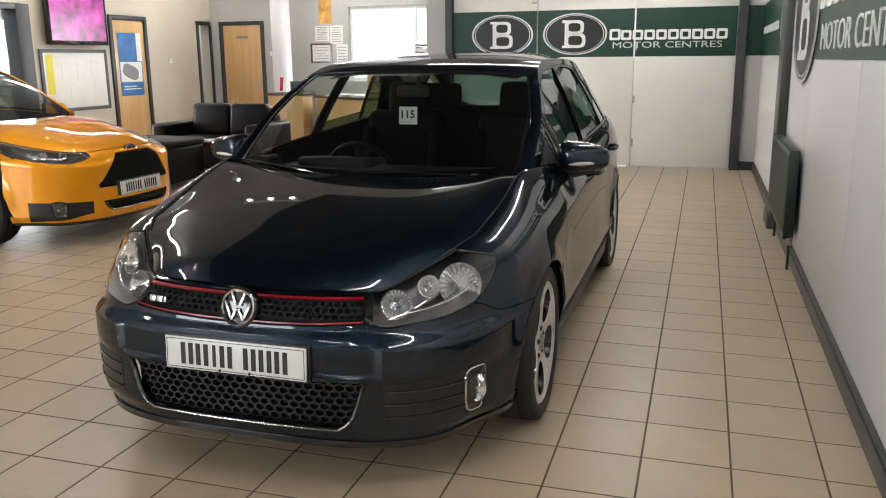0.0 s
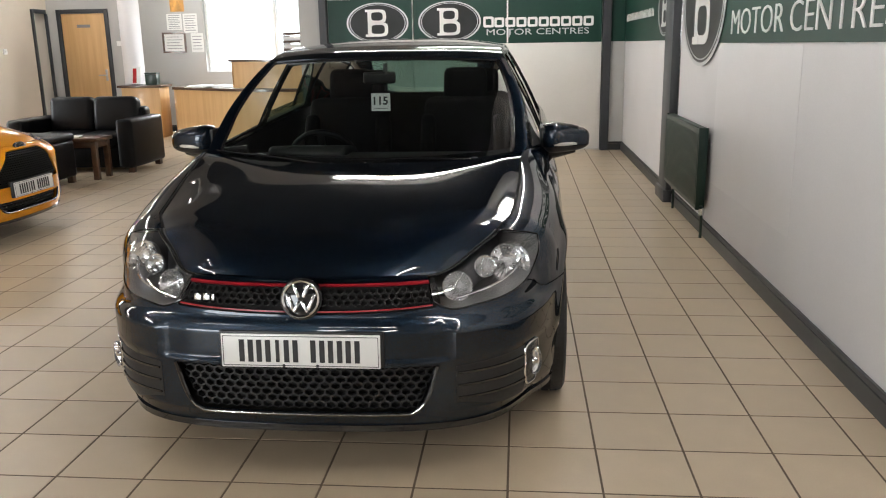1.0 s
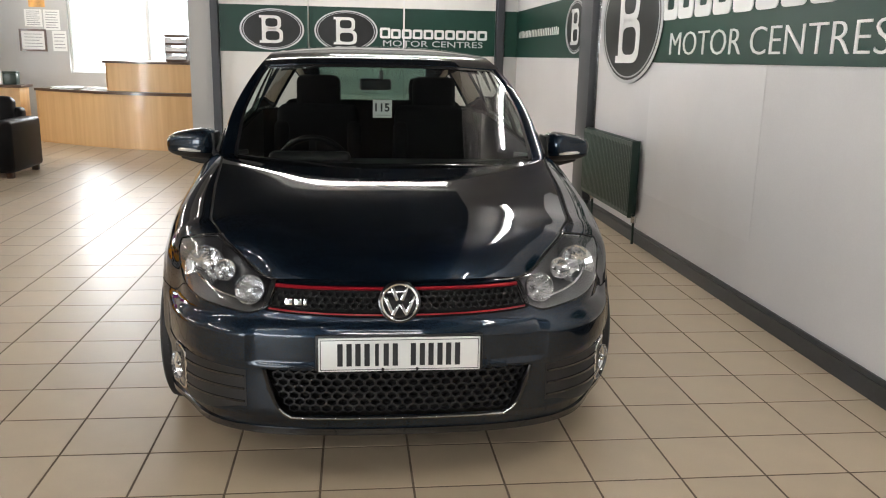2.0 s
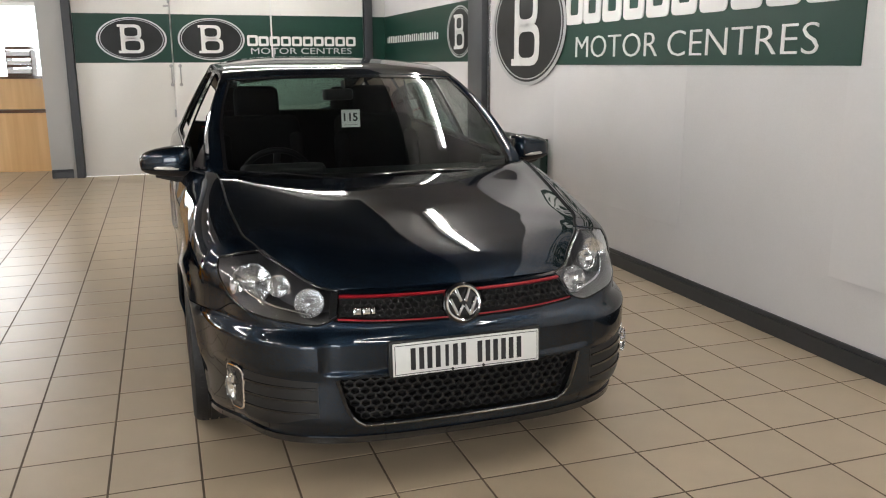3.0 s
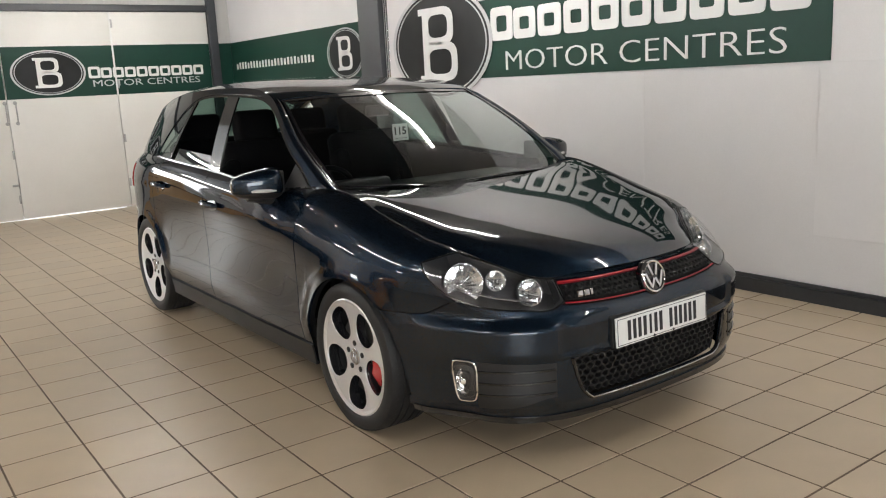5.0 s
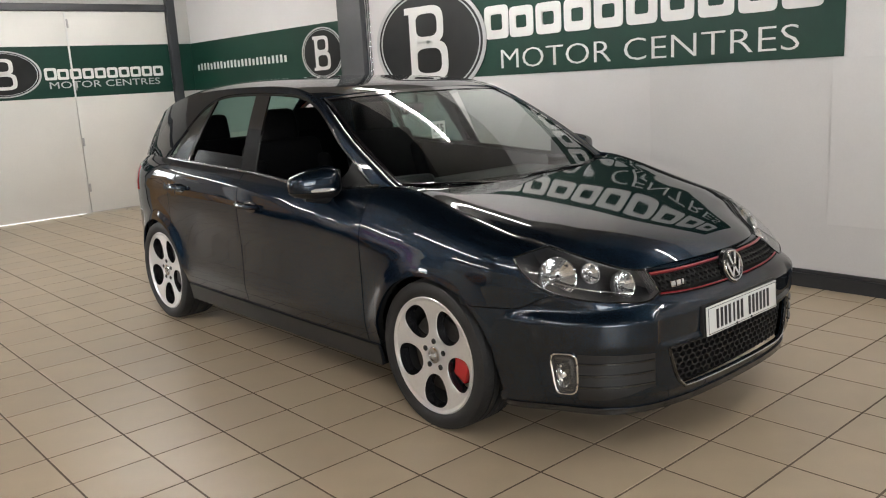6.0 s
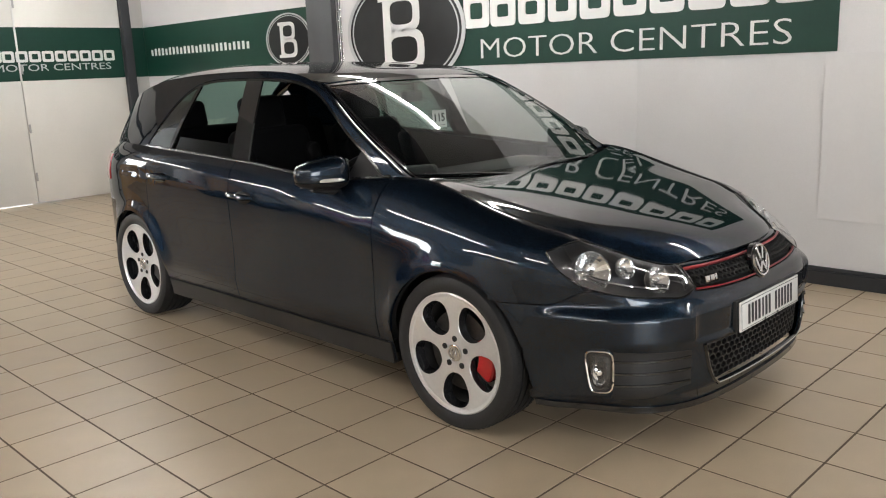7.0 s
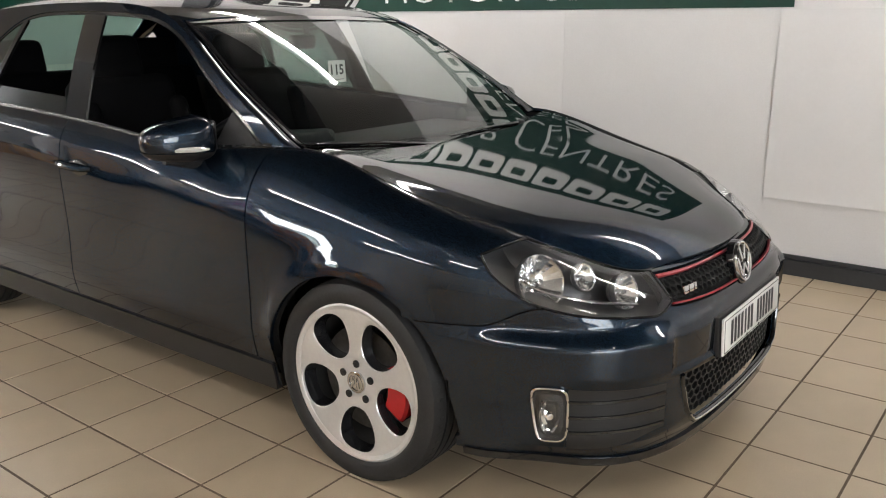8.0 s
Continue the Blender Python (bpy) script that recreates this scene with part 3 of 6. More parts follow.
class Shell:
    """The lower skin of a car: a plan line seen from above, drawn in towards its top by a rounded shoulder.
    s runs along the plan line from the nose (0) to the tail, below zero on the car's right side; y runs rearward from the front axle."""
    ZC, RA = 0.306, 0.334     # axle height, wheel arch radius

    def __init__(self, plan, base, rear_axle):
        # plan rows: x, y of the widest line, then x, y, z of the upper edge and the height of the shoulder between them
        p = np.array(plan, float)
        d = np.concatenate(([0], np.cumsum(np.hypot(np.diff(p[:, 0]), np.diff(p[:, 1])))))
        self.line = Curve(np.column_stack((d, p)))
        self.end, self.base, self.rear = d[-1], base, rear_axle
        ss = np.linspace(0, self.end, 800)
        pts = np.array([self.line(s)[:2] for s in ss])
        self.ss, self.ys, self.xs = ss, pts[:, 1], pts[:, 0]

    def s_at_y(self, y):
        return float(np.interp(y, self.ys, self.ss))

    def s_at_x(self, x):
        k = self.ys < 0
        return float(np.interp(x, self.xs[k], self.ss[k]))

    def top(self, s):
        return float(self.line(abs(s))[4])

    def at(self, s, z, off=0.0):
        a = abs(s)
        x, y, ex, ey, t, hh = self.line(a)
        q0, q1 = self.line(max(a - 0.004, 0))[:2], self.line(min(a + 0.004, self.end))[:2]
        dx, dy = q1 - q0
        n = math.hypot(dx, dy)
        nx, ny = dy / n, -dx / n                    # outward
        q = min(max((z - (t - hh)) / hh, 0), 1)
        e = 2 + 1.2 * smooth01((y + 0.72) / 0.38) * smooth01((0.30 - y) / 0.5)      # a squarer shoulder on the wings
        g = 0.38 * q ** e + 0.62 * (1 - (1 - 0.985 * q ** e) ** (1 / e)) / (1 - 0.015 ** (1 / e))
        d = self.base(x, y, z)
        for c in (0.0, self.rear):
            r = math.hypot(y - c, z - self.ZC)
            d -= 0.018 * math.exp(-((r - self.RA) / 0.055) ** 2) * smooth01((x - 0.75) / 0.08) * smooth01((z - 0.30) / 0.12)
        d -= off
        px, py = x + (ex - x) * g - nx * d, y + (ey - y) * g - ny * d
        return Vector((math.copysign(px, s) if a > 1e-6 else px, py, z))

    def arch(self, y, sill):
        for c in (0.0, self.rear):
            if abs(y - c) < self.RA:
                return max(sill, self.ZC + math.sqrt(self.RA ** 2 - (y - c) ** 2))
        return sill

    def columns(self, s0, s1, step=0.03):
        """Stations from s0 to s1, close together at the wheel arches."""
        out = list(np.linspace(s0, s1, max(2, int(abs(s1 - s0) / step))))
        sg = 1 if s0 + s1 >= 0 else -1
        for c in (0.0, self.rear):
            for f in (-1.006, -1.0, -0.995, -0.98, -0.95, -0.9, 0.9, 0.95, 0.98, 0.995, 1.0, 1.006):
                s = sg * self.s_at_y(c + f * self.RA)
                if min(s0, s1) + 0.004 < s < max(s0, s1) - 0.004:
                    out.append(s)
        return sorted(out, reverse=s1 < s0)


def sheet(rows, skirt=0.012, inward=None):
    """A skin from rows of points, with its rim folded in by skirt along the inward direction of each rim point."""
    bm = bmesh.new()
    g = [[bm.verts.new(p) for p in row] for row in rows]
    for a, b in zip(g, g[1:]):
        for i in range(len(a) - 1):
            if len({a[i].co.to_tuple(5), a[i + 1].co.to_tuple(5), b[i + 1].co.to_tuple(5), b[i].co.to_tuple(5)}) >= 3:
                try:
                    bm.faces.new((a[i], a[i + 1], b[i + 1], b[i]))
                except ValueError:
                    pass
    if skirt:
        rim = [*g[0], *[r[-1] for r in g[1:]], *g[-1][-2::-1], *[r[0] for r in g[-2:0:-1]]]
        low = []
        bm.normal_update()
        for v in rim:
            n = v.normal if v.normal.length > 0.1 else Vector((0, 0, 1))
            ref = inward if inward is not None else Vector((0, 1.2, 0.55)) - v.co
            n = n if n.dot(ref) < 0 else -n
            low.append(bm.verts.new(v.co - n * skirt))
        for i in range(len(rim)):
            j = (i + 1) % len(rim)
            try:
                bm.faces.new((rim[i], rim[j], low[j], low[i]))
            except ValueError:
                pass
    bmesh.ops.remove_doubles(bm, verts=bm.verts, dist=2e-4)
    return bm


def skin(sh, cols, low, high, n=14, off=0.0, skirt=0.012, inward=None, ease=0):
    rows = []
    for s in cols:
        lo, hi = low(s), high(s)
        rows.append([sh.at(s, lerp(lo, hi, j / n if not ease else 1 - (1 - j / n) ** 1.9), off) for j in range(n + 1)])
    return sheet(rows, skirt, inward)


def comb(sh, s0, s1, low, high, cell, wall, off, depth, inside=None):
    """A honeycomb of plastic bars on the skin between two heights."""
    bm = bmesh.new()
    zmin = min(low(s) for s in np.linspace(s0, s1, 9))
    zmax = max(high(s) for s in np.linspace(s0, s1, 9))
    dx, dz = cell, cell * 0.62
    rows = int((zmax - zmin) / dz) + 2
    for j in range(rows):
        z = zmin + j * dz
        for i in range(int((s1 - s0) / dx) + 2):
            s = s0 + (i + 0.5 * (j % 2)) * dx
            if not (s0 < s < s1 and low(s) < z < high(s)):
                continue
            ring = [[], [], []]
            for k in range(6):
                c, si = math.cos(math.tau * k / 6 + math.pi / 6), math.sin(math.tau * k / 6 + math.pi / 6)
                for r, o, lst in ((1.0, off, 0), (1.0 - wall, off, 1), (1.0 - wall * 1.3, off - depth, 2)):
                    ss = min(max(s + c * dx * 0.575 * r, s0), s1)
                    zz = min(max(z + si * dz * 0.665 * r, low(ss)), high(ss))
                    ring[lst].append(bm.verts.new(sh.at(ss, zz, o)))
            for a, b in ((ring[0], ring[1]), (ring[1], ring[2])):
                for k in range(6):
                    bm.faces.new((a[k], a[(k + 1) % 6], b[(k + 1) % 6], b[k]))
    return bm


def rim_face(n, turn, half_r, half_w, mid, power, flare):
    """The face of an alloy rim with n rounded openings, seen along +x; each sector is a band between its rim and its opening."""
    bm, walls = bmesh.new(), bmesh.new()
    r0, r1 = 0.074, 0.227
    half = math.pi / n

    def depth(y, z):
        r = math.hypot(y, z)
        return 0.086 + 0.010 * smooth01((r - 0.03) / 0.2) + 0.003 * smooth01((r - 0.19) / 0.03)
    for k in range(n):
        mid_a = -math.pi / 2 + turn + k * math.tau / n
        angles = list(np.linspace(0, math.tau, 56, endpoint=False))
        for cr in (r0, r1):
            for sg in (-1, 1):
                dx, dz = cr * math.cos(half) - mid, sg * cr * math.sin(half)
                angles.append(math.atan2(dz, dx) % math.tau)
        angles = sorted(set(round(a, 6) for a in angles))
        rings = [[], [], [], [], []]
        for a in angles:
            c, s = math.cos(a), math.sin(a)
            hx = math.copysign(abs(c) ** (2 / power), c) * half_r
            hz = math.copysign(abs(s) ** (2 / power), s) * half_w
            hz *= 1 + hx * flare
            lo, hi = 0.0, 0.3
            for _ in range(26):
                d = (lo + hi) / 2
                px, pz = mid + c * d, s * d
                r = math.hypot(px, pz)
                if r0 <= r <= r1 + 1e-9 and abs(math.atan2(pz, px)) <= half:
                    lo = d
                else:
                    hi = d
            ox, oz = mid + c * lo, s * lo
            ix, iz = mid + hx, hz
            for j, (px, pz, dd) in enumerate(((ox, oz, 0), (lerp(ox, ix, 0.5), lerp(oz, iz, 0.5), 0.001), (lerp(ox, ix, 0.93), lerp(oz, iz, 0.93), 0.0), (ix, iz, -0.003), (lerp(ix, mid, 0.10), iz * 0.9, -0.045))):
                y = px * math.cos(mid_a) - pz * math.sin(mid_a)
                z = px * math.sin(mid_a) + pz * math.cos(mid_a)
                rings[j].append(bm.verts.new((depth(y, z) + dd, y, z)))
        m = len(angles)
        for u, v in zip(rings[:4], rings[1:4]):
            for i in range(m):
                bm.faces.new((u[i], u[(i + 1) % m], v[(i + 1) % m], v[i]))
        u, v = ([walls.verts.new(w.co) for w in r] for r in rings[3:])
        for w in rings[4]:
            bm.verts.remove(w)
        for i in range(m):
            walls.faces.new((u[i], u[(i + 1) % m], v[(i + 1) % m], v[i]))
    add(bm, lathe([(0.07, r0 + 0.001), (depth(r0, 0), r0 + 0.001), (depth(0.045, 0), 0.045), (0.088, 0.0)], 60))
    bmesh.ops.remove_doubles(bm, verts=bm.verts, dist=1e-4)
    return bm, walls


def wheel(parent, x, y, zc, side, style):
    """One road wheel; side -1 is the car's right."""
    w = new("wheel")
    w.parent = parent
    w.matrix_local = pose(x, y, zc, 0, 0, 180 if side < 0 else 0)
    R = 0.311
    prof = [(-0.10, 0.235), (-0.112, 0.255), (-0.114, 0.285), (-0.104, 0.302), (-0.085, R - 0.003)]
    for g in (-0.055, -0.02, 0.02, 0.055):
        prof += [(g - 0.005, R), (g - 0.004, R - 0.007), (g + 0.004, R - 0.007), (g + 0.005, R)]
    prof += [(0.085, R - 0.003), (0.104, 0.302), (0.114, 0.285), (0.112, 0.255), (0.10, 0.24), (0.088, 0.236)]
    tyre = part("tyre", lathe(prof, 96), "rubber", w, "black road tyre", 40)
    bm = bmesh.new()
    for k in range(72):
        for sg in (-1, 1):
            b = box(sg * 0.072 - 0.012, sg * 0.072 + 0.012, -0.0035, 0.0035, R - 0.007, R - 0.0012)
            add(bm, moved(b, Matrix.Rotation(k * math.tau / 72, 4, "X")))
    tagged(part("tread", bm, "rubber", tyre, "", 0), kind="stuff")
    bm, walls = rim_face(5, 0.0, 0.069, 0.067, 0.151, 2.25, 3.2) if style == "holes" else rim_face(10, 0.3, 0.074, 0.034, 0.137, 2.6, 4.0)
    rim = part("rim", bm, "rim", w, "silver five-hole alloy rim" if style == "holes" else "silver alloy rim", 30)
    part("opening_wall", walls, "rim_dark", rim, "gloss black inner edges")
    part("rim_flange", lathe([(0.093, 0.222), (0.101, 0.226), (0.106, 0.238), (0.101, 0.246), (0.09, 0.243)], 80), "rim", rim)
    # flat black, so the shade inside the openings is in the barrel's colour
    part("rim_barrel", lathe([(0.078, 0.2265), (0.02, 0.205), (-0.09, 0.215), (-0.1, 0.235)], 64), "void", rim, "barrel in flat black for the shade inside it")
    for k in range(5):
        bm = bmesh.new()
        a = -math.pi / 2 + k * math.tau / 5 + math.pi / 5
        add(bm, moved(lathe([(0.085, 0.008), (0.093, 0.0075), (0.093, 0.0)], 6), Matrix.Translation((0, 0.057 * math.cos(a), 0.057 * math.sin(a)))))
        b = lathe([(0.08, 0.0118), (0.0905, 0.0118), (0.0905, 0.0095), (0.089, 0.0)], 14)
        add(bm, moved(b, Matrix.Translation((0, 0.057 * math.cos(a), 0.057 * math.sin(a)))))
        part("wheel_bolt", bm, "plastic", rim)
    part("centre_cap", lathe([(0.085, 0.034), (0.0925, 0.034), (0.0945, 0.030), (0.0945, 0.0)], 32), "chrome_soft", rim, "silver centre cap")
    bm = plate_of([oval(0, 0, 0.028, 0.028, 32), oval(0, 0, 0.0245, 0.0245, 32)[::-1]], 0.001)
    for ang, px in ((14, -0.010), (-14, 0.010), (-14, -0.005), (14, 0.005)):
        add(bm, moved(box(-0.0022, 0.0022, 0, 0.001, -0.018, 0.018), Matrix.Translation((px, 0, 0)) @ Matrix.Rotation(radians(ang), 4, "Y")))
    bmesh.ops.rotate(bm, matrix=Matrix.Rotation(radians(90), 3, "Z"), verts=bm.verts)
    part("cap_figure", moved(bm, pose(0.0965, 0, 0)), "chrome", rim)
    part("brake_disc", lathe([(0.03, 0.16), (0.052, 0.16), (0.052, 0.085), (0.062, 0.08), (0.062, 0.0)], 48), "disc", w, "bare steel brake disc")
    f = -1 if side > 0 else 1
    cal = bmesh.new()
    ring_of = ((0.026, 0.104), (0.068, 0.104), (0.074, 0.110), (0.074, 0.176), (0.066, 0.184), (0.020, 0.184), (0.020, 0.110))
    rings = []
    for k in range(13):
        a = radians(-31 + k * 62 / 12 + (90 if f < 0 else -90))
        inset = 0.006 if k in (0, 12) else 0.0       # worn, rounded ends
        rings.append([cal.verts.new((lerp(x, 0.047, inset * 20), -math.sin(a) * lerp(q, 0.144, inset * 20), math.cos(a) * lerp(q, 0.144, inset * 20))) for x, q in ring_of])
    for p, q in zip(rings, rings[1:]):
        for k in range(7):
            cal.faces.new((p[k], p[(k + 1) % 7], q[(k + 1) % 7], q[k]))
    cal.faces.new(rings[0][::-1])
    cal.faces.new(rings[-1])
    bmesh.ops.recalc_face_normals(cal, faces=cal.faces)
    part("brake_caliper", cal, "red" if style == "holes" and y < 1 else "plastic", w, "red brake caliper" if style == "holes" and y < 1 else "")
    return w


def rounded(parent, name, material, size, centre, bevel, rot=(0, 0, 0), label="", segs=3):
    sx, sy, sz = (v / 2 for v in size)
    bm = box(-sx, sx, -sy, sy, -sz, sz, bevel, segs=segs)
    return part(name, moved(bm, pose(*centre, *rot)), material, parent, label, 50)


def number_plate(parent, m, w=0.52, h=0.111):
    """A white plate; its characters are plain dark bars."""
    p = part("number_plate", moved(box(-w / 2, w / 2, -0.004, 0.004, -h / 2, h / 2, 0.003), m), "plate", parent, "white number plate with dark bars")
    bm = plate_of([[(-w / 2 + 0.006, -h / 2 + 0.006), (w / 2 - 0.006, -h / 2 + 0.006), (w / 2 - 0.006, h / 2 - 0.006), (-w / 2 + 0.006, h / 2 - 0.006)],
                   [(-w / 2 + 0.008, -h / 2 + 0.008), (-w / 2 + 0.008, h / 2 - 0.008), (w / 2 - 0.008, h / 2 - 0.008), (w / 2 - 0.008, -h / 2 + 0.008)]], 0.0008)
    part("border_line", moved(bm, m @ pose(0, -0.0055, 0)), "ink", p, "", 0)
    bm = bmesh.new()
    x = -0.20 * w / 0.52
    for k in range(7):
        cw = 0.022 if k == 2 else 0.046
        if k == 2:
            box(x + 0.006, x + 0.018, 0, 0.001, -0.037, 0.037, 0, bm)
        else:
            box(x, x + 0.017, 0, 0.001, -0.037, 0.037, 0, bm)
            box(x + cw - 0.017, x + cw, 0, 0.001, -0.037, 0.037, 0, bm)
        x += cw + 0.011 + (0.03 if k == 3 else 0)
    spread("bar", bm, m @ pose(0, -0.0055, 0), "ink", p)
    for sx in (-0.055, 0.055):
        part("plate_screw", moved(lathe([(0, 0.005), (-0.002, 0.005), (-0.003, 0.0)], 12, "Y"), m @ pose(sx, -0.004, -h / 2 + 0.007)), "plastic", p)
    return p


def lamp_bowl(parent, m, r, depth, name="reflector", rings=True):
    """A chrome reflector bowl facing -y with a bulb cap."""
    prof = [(0.0, r), (0.004, r * 0.97)]
    for k in range(1, 9):
        rr = r * (1 - k / 9)
        prof.append((depth * (1 - (rr / r) ** 2), max(rr, 0.006)))
    b = part(name, moved(lathe(prof, 22, "Y"), m), "reflector", parent, "bright faceted reflector bowl", 0)
    part("bowl_sleeve", moved(lathe([(0.0, r), (depth * 0.5, r * 0.98), (depth * 1.15, r * 0.6)], 36, "Y"), m), "lamp_grey", b)
    if rings:
        part("bezel", moved(lathe([(-0.004, r * 1.07), (-0.008, r * 1.03), (-0.002, r * 0.98), (0.01, r * 0.99)], 36, "Y"), m), "chrome", b)
    part("bulb_cap", moved(lathe([(depth * 0.9, 0.008), (depth * 0.25, r * 0.16), (depth * 0.15, r * 0.13), (depth * 0.12, 0.0)], 16, "Y"), m), "chrome_soft", b)
    return b


def build_car(at, spec):
    """A five-door hatchback; y runs rearward from the front axle."""
    root = thing("car", spec["label"], "car", at=at)
    G = spec["greenhouse"]
    WB = spec["wheelbase"]
    sh = Shell(spec["plan"], spec["base"], WB)
    PAINT = spec["paint"]
    sx_grille = sh.s_at_x(spec["grille_half"])
    s_lamp = sh.s_at_y(spec["lamp_end"])
    s_door, s_b, s_d = sh.s_at_y(spec["door"][0]), sh.s_at_y(spec["door"][1]), sh.s_at_y(spec["door"][2])
    s_rb = sh.s_at_y(WB + Shell.RA + 0.05)
    lamp_low = spec["lamp_low"]         # Curve over share of the lamp's length
    top = sh.top

    def lamp_z(s):
        return lamp_low((abs(s) - sx_grille) / (s_lamp - sx_grille))

    s_meet = sh.s_at_y(spec["lamp_meet"]) if spec["lamp_meet"] else s_lamp + 1.0

    def lamp_hi(s):
        # past the bonnet's corner the wing closes over the lamp, down to its rear tip
        if abs(s) <= s_meet:
            return top(s) - 0.0003
        return lerp(top(s_meet) - 0.0003, lamp_z(s_lamp) + 0.005, min((abs(s) - s_meet) / (s_lamp - s_meet), 1) ** 2)

    def seam(s):
        y = float(sh.line(abs(s))[1])
        return lerp(spec["seam"][0], spec["seam"][1], smooth01((y + 0.56) / 0.16))

    def bumper_top(s):
        a = abs(s)
        if a <= sx_grille:
            return spec["grille_low"] + (0.014 * (a / sx_grille) ** 2 if spec["strips"] else 0.0)
        return min(lamp_z(a), seam(a)) if a < s_lamp else seam(a)

    def y_of(s):
        return float(sh.line(abs(s))[1])

    def floor_of(s):
        return sh.arch(y_of(s), spec["lip"](y_of(s)))

    # bumper, with the lower intake left open
    sb, sb_low = sh.s_at_y(-0.19 if spec["lamp_meet"] else -Shell.RA + 0.02), sh.s_at_y(-Shell.RA + 0.004)
    it0, it1 = spec["intake"]
    iw = sh.s_at_x(spec["intake_half"])

    def intake_half(z):
        u = min(max((z - it0) / (it1 - it0), 0), 1)
        return iw * (0.80 + 0.09 * (1 - (1 - u) ** 6) + 0.11 * u)
    bump = new("front_bumper")
    bump.parent = root
    cols = [s for s in sh.columns(-sb, sb, 0.022)]
    part("upper_skin", skin(sh, cols, lambda s: max(floor_of(s), it1), lambda s: max(bumper_top(s), floor_of(s) + 0.001), 26), PAINT, bump)
    for sg in (-1, 1):
        rows = []
        for k in range(26):
            row = []
            for j in range(11):
                z = lerp(it0, it1, j / 10)
                a = lerp(intake_half(z), sb_low, (k / 25))
                yy = y_of(a)
                row.append(sh.at(sg * a, max(z, min(sh.arch(yy, 0), it1)), 0))
            rows.append(row)
        part("side_skin", sheet(rows, 0.012), PAINT, bump)
    part("lower_skin", skin(sh, [s for s in cols if abs(y_of(s)) > Shell.RA or y_of(s) < -Shell.RA], lambda s: spec["lip"](y_of(s)), lambda s: it0, 5), PAINT, bump)
    lipc = [s for s in cols if y_of(s) < -Shell.RA - 0.02]
    part("splitter", skin(sh, lipc, lambda s: spec["lip"](y_of(s)) - 0.018, lambda s: spec["lip"](y_of(s)) + 0.004, 3, 0.006, 0.03), "gloss_black", bump, "gloss black lower lip")
    # lower intake
    gl = new("lower_grille")
    gl.parent = root
    part("backing", skin(sh, np.linspace(-iw * 1.1, iw * 1.1, 40), lambda s: it0 - 0.03, lambda s: it1 + 0.03, 4, -0.06, 0.0), "void", gl)
    bm = comb(sh, -iw * 0.99, iw * 0.99, lambda s: it0 + 0.004 + max(0, (abs(s) / iw - 0.84) / 0.16) * (it1 - it0) * 0.9, lambda s: it1 - 0.003, 0.036, 0.2, -0.022, 0.02)
    tagged(part("honeycomb", bm, "plastic", gl, "black honeycomb mesh", 20), kind="stuff")
    loop = [sh.at(intake_half(lerp(it1, it0, k / 10)) * 1.0, lerp(it1, it0, k / 10), 0.0) for k in range(11)]
    bottom = [sh.at(lerp(intake_half(it0), -intake_half(it0), k / 40), it0, 0.002) for k in range(1, 40)]
    other = [Vector((-p.x, p.y, p.z)) for p in loop[::-1]]
    part("intake_rim", tube(loop + bottom + other, 0.0075), spec["rim_trim"], gl, "dark edge of the intake")
    # a thin chrome bar draws the glint along the dark lower rim
    part("intake_lip", tube([q + Vector((0, -0.006, 0.002)) for q in loop[8:] + bottom + other[:3]], 0.003, 6), "chrome_soft", gl, "bright bar for the glint on the intake's lower edge")
    # upper grille
    ug = new("upper_grille")
    ug.parent = root
    glo, ghi = spec["grille_low"], spec["grille_high"]
    gtop = lambda s: ghi - spec["slant"] * (ghi - glo - 0.02) * smooth01((abs(s) / sx_grille - 0.42) / 0.62)
    rise = lambda s: 0.014 * min(abs(s) / sx_grille, 1) ** 2 if spec["strips"] else 0.0
    part("backing", skin(sh, np.linspace(-sx_grille * 1.08, sx_grille * 1.08, 40), lambda s: glo - 0.012, lambda s: top(s), 6, -0.03, 0.0), "void", ug)
    part("honeycomb", comb(sh, -sx_grille * 0.985, sx_grille * 0.985, lambda s: glo + 0.016 + rise(s), lambda s: gtop(s) - 0.008, 0.027, 0.22, -0.006, 0.016), spec["comb"], ug, "black honeycomb mesh", 20)
    if spec["strips"]:
        for z, k in ((glo + 0.010, 1), (ghi - 0.004, 0)):
            part("red_strip", skin(sh, np.linspace(-sx_grille, sx_grille, 60), lambda s: z - 0.0023 + k * rise(s), lambda s: z + 0.0023 + k * rise(s), 2, 0.003, 0.008), "red_trim", ug, "thin red trim strip")
    part("brow", skin(sh, np.linspace(-sx_grille, sx_grille, 50), lambda s: gtop(s) + 0.002, lambda s: top(s), 8, 0.0), PAINT, ug)
    # emblem
    ez = (glo + ghi) / 2 + spec["emblem_lift"]
    ep = sh.at(0, ez, 0.0)
    em = pose(0, ep.y - 0.012, ez, -14) @ Matrix.Diagonal((*spec["emblem_form"], 1))
    r = spec["emblem_r"]
    e = part("emblem", moved(lathe([(0.02, r * 1.1), (0.0, r * 1.08), (-0.002, r), (-0.002, 0)], 48, "Y"), em), "gloss_black", root, "round chrome emblem")
    part("emblem_ring", moved(lathe([(-0.001, r), (-0.008, r * 0.97), (-0.010, r * 0.93), (-0.008, r * 0.86), (-0.001, r * 0.83)], 48, "Y"), em), "chrome", e)
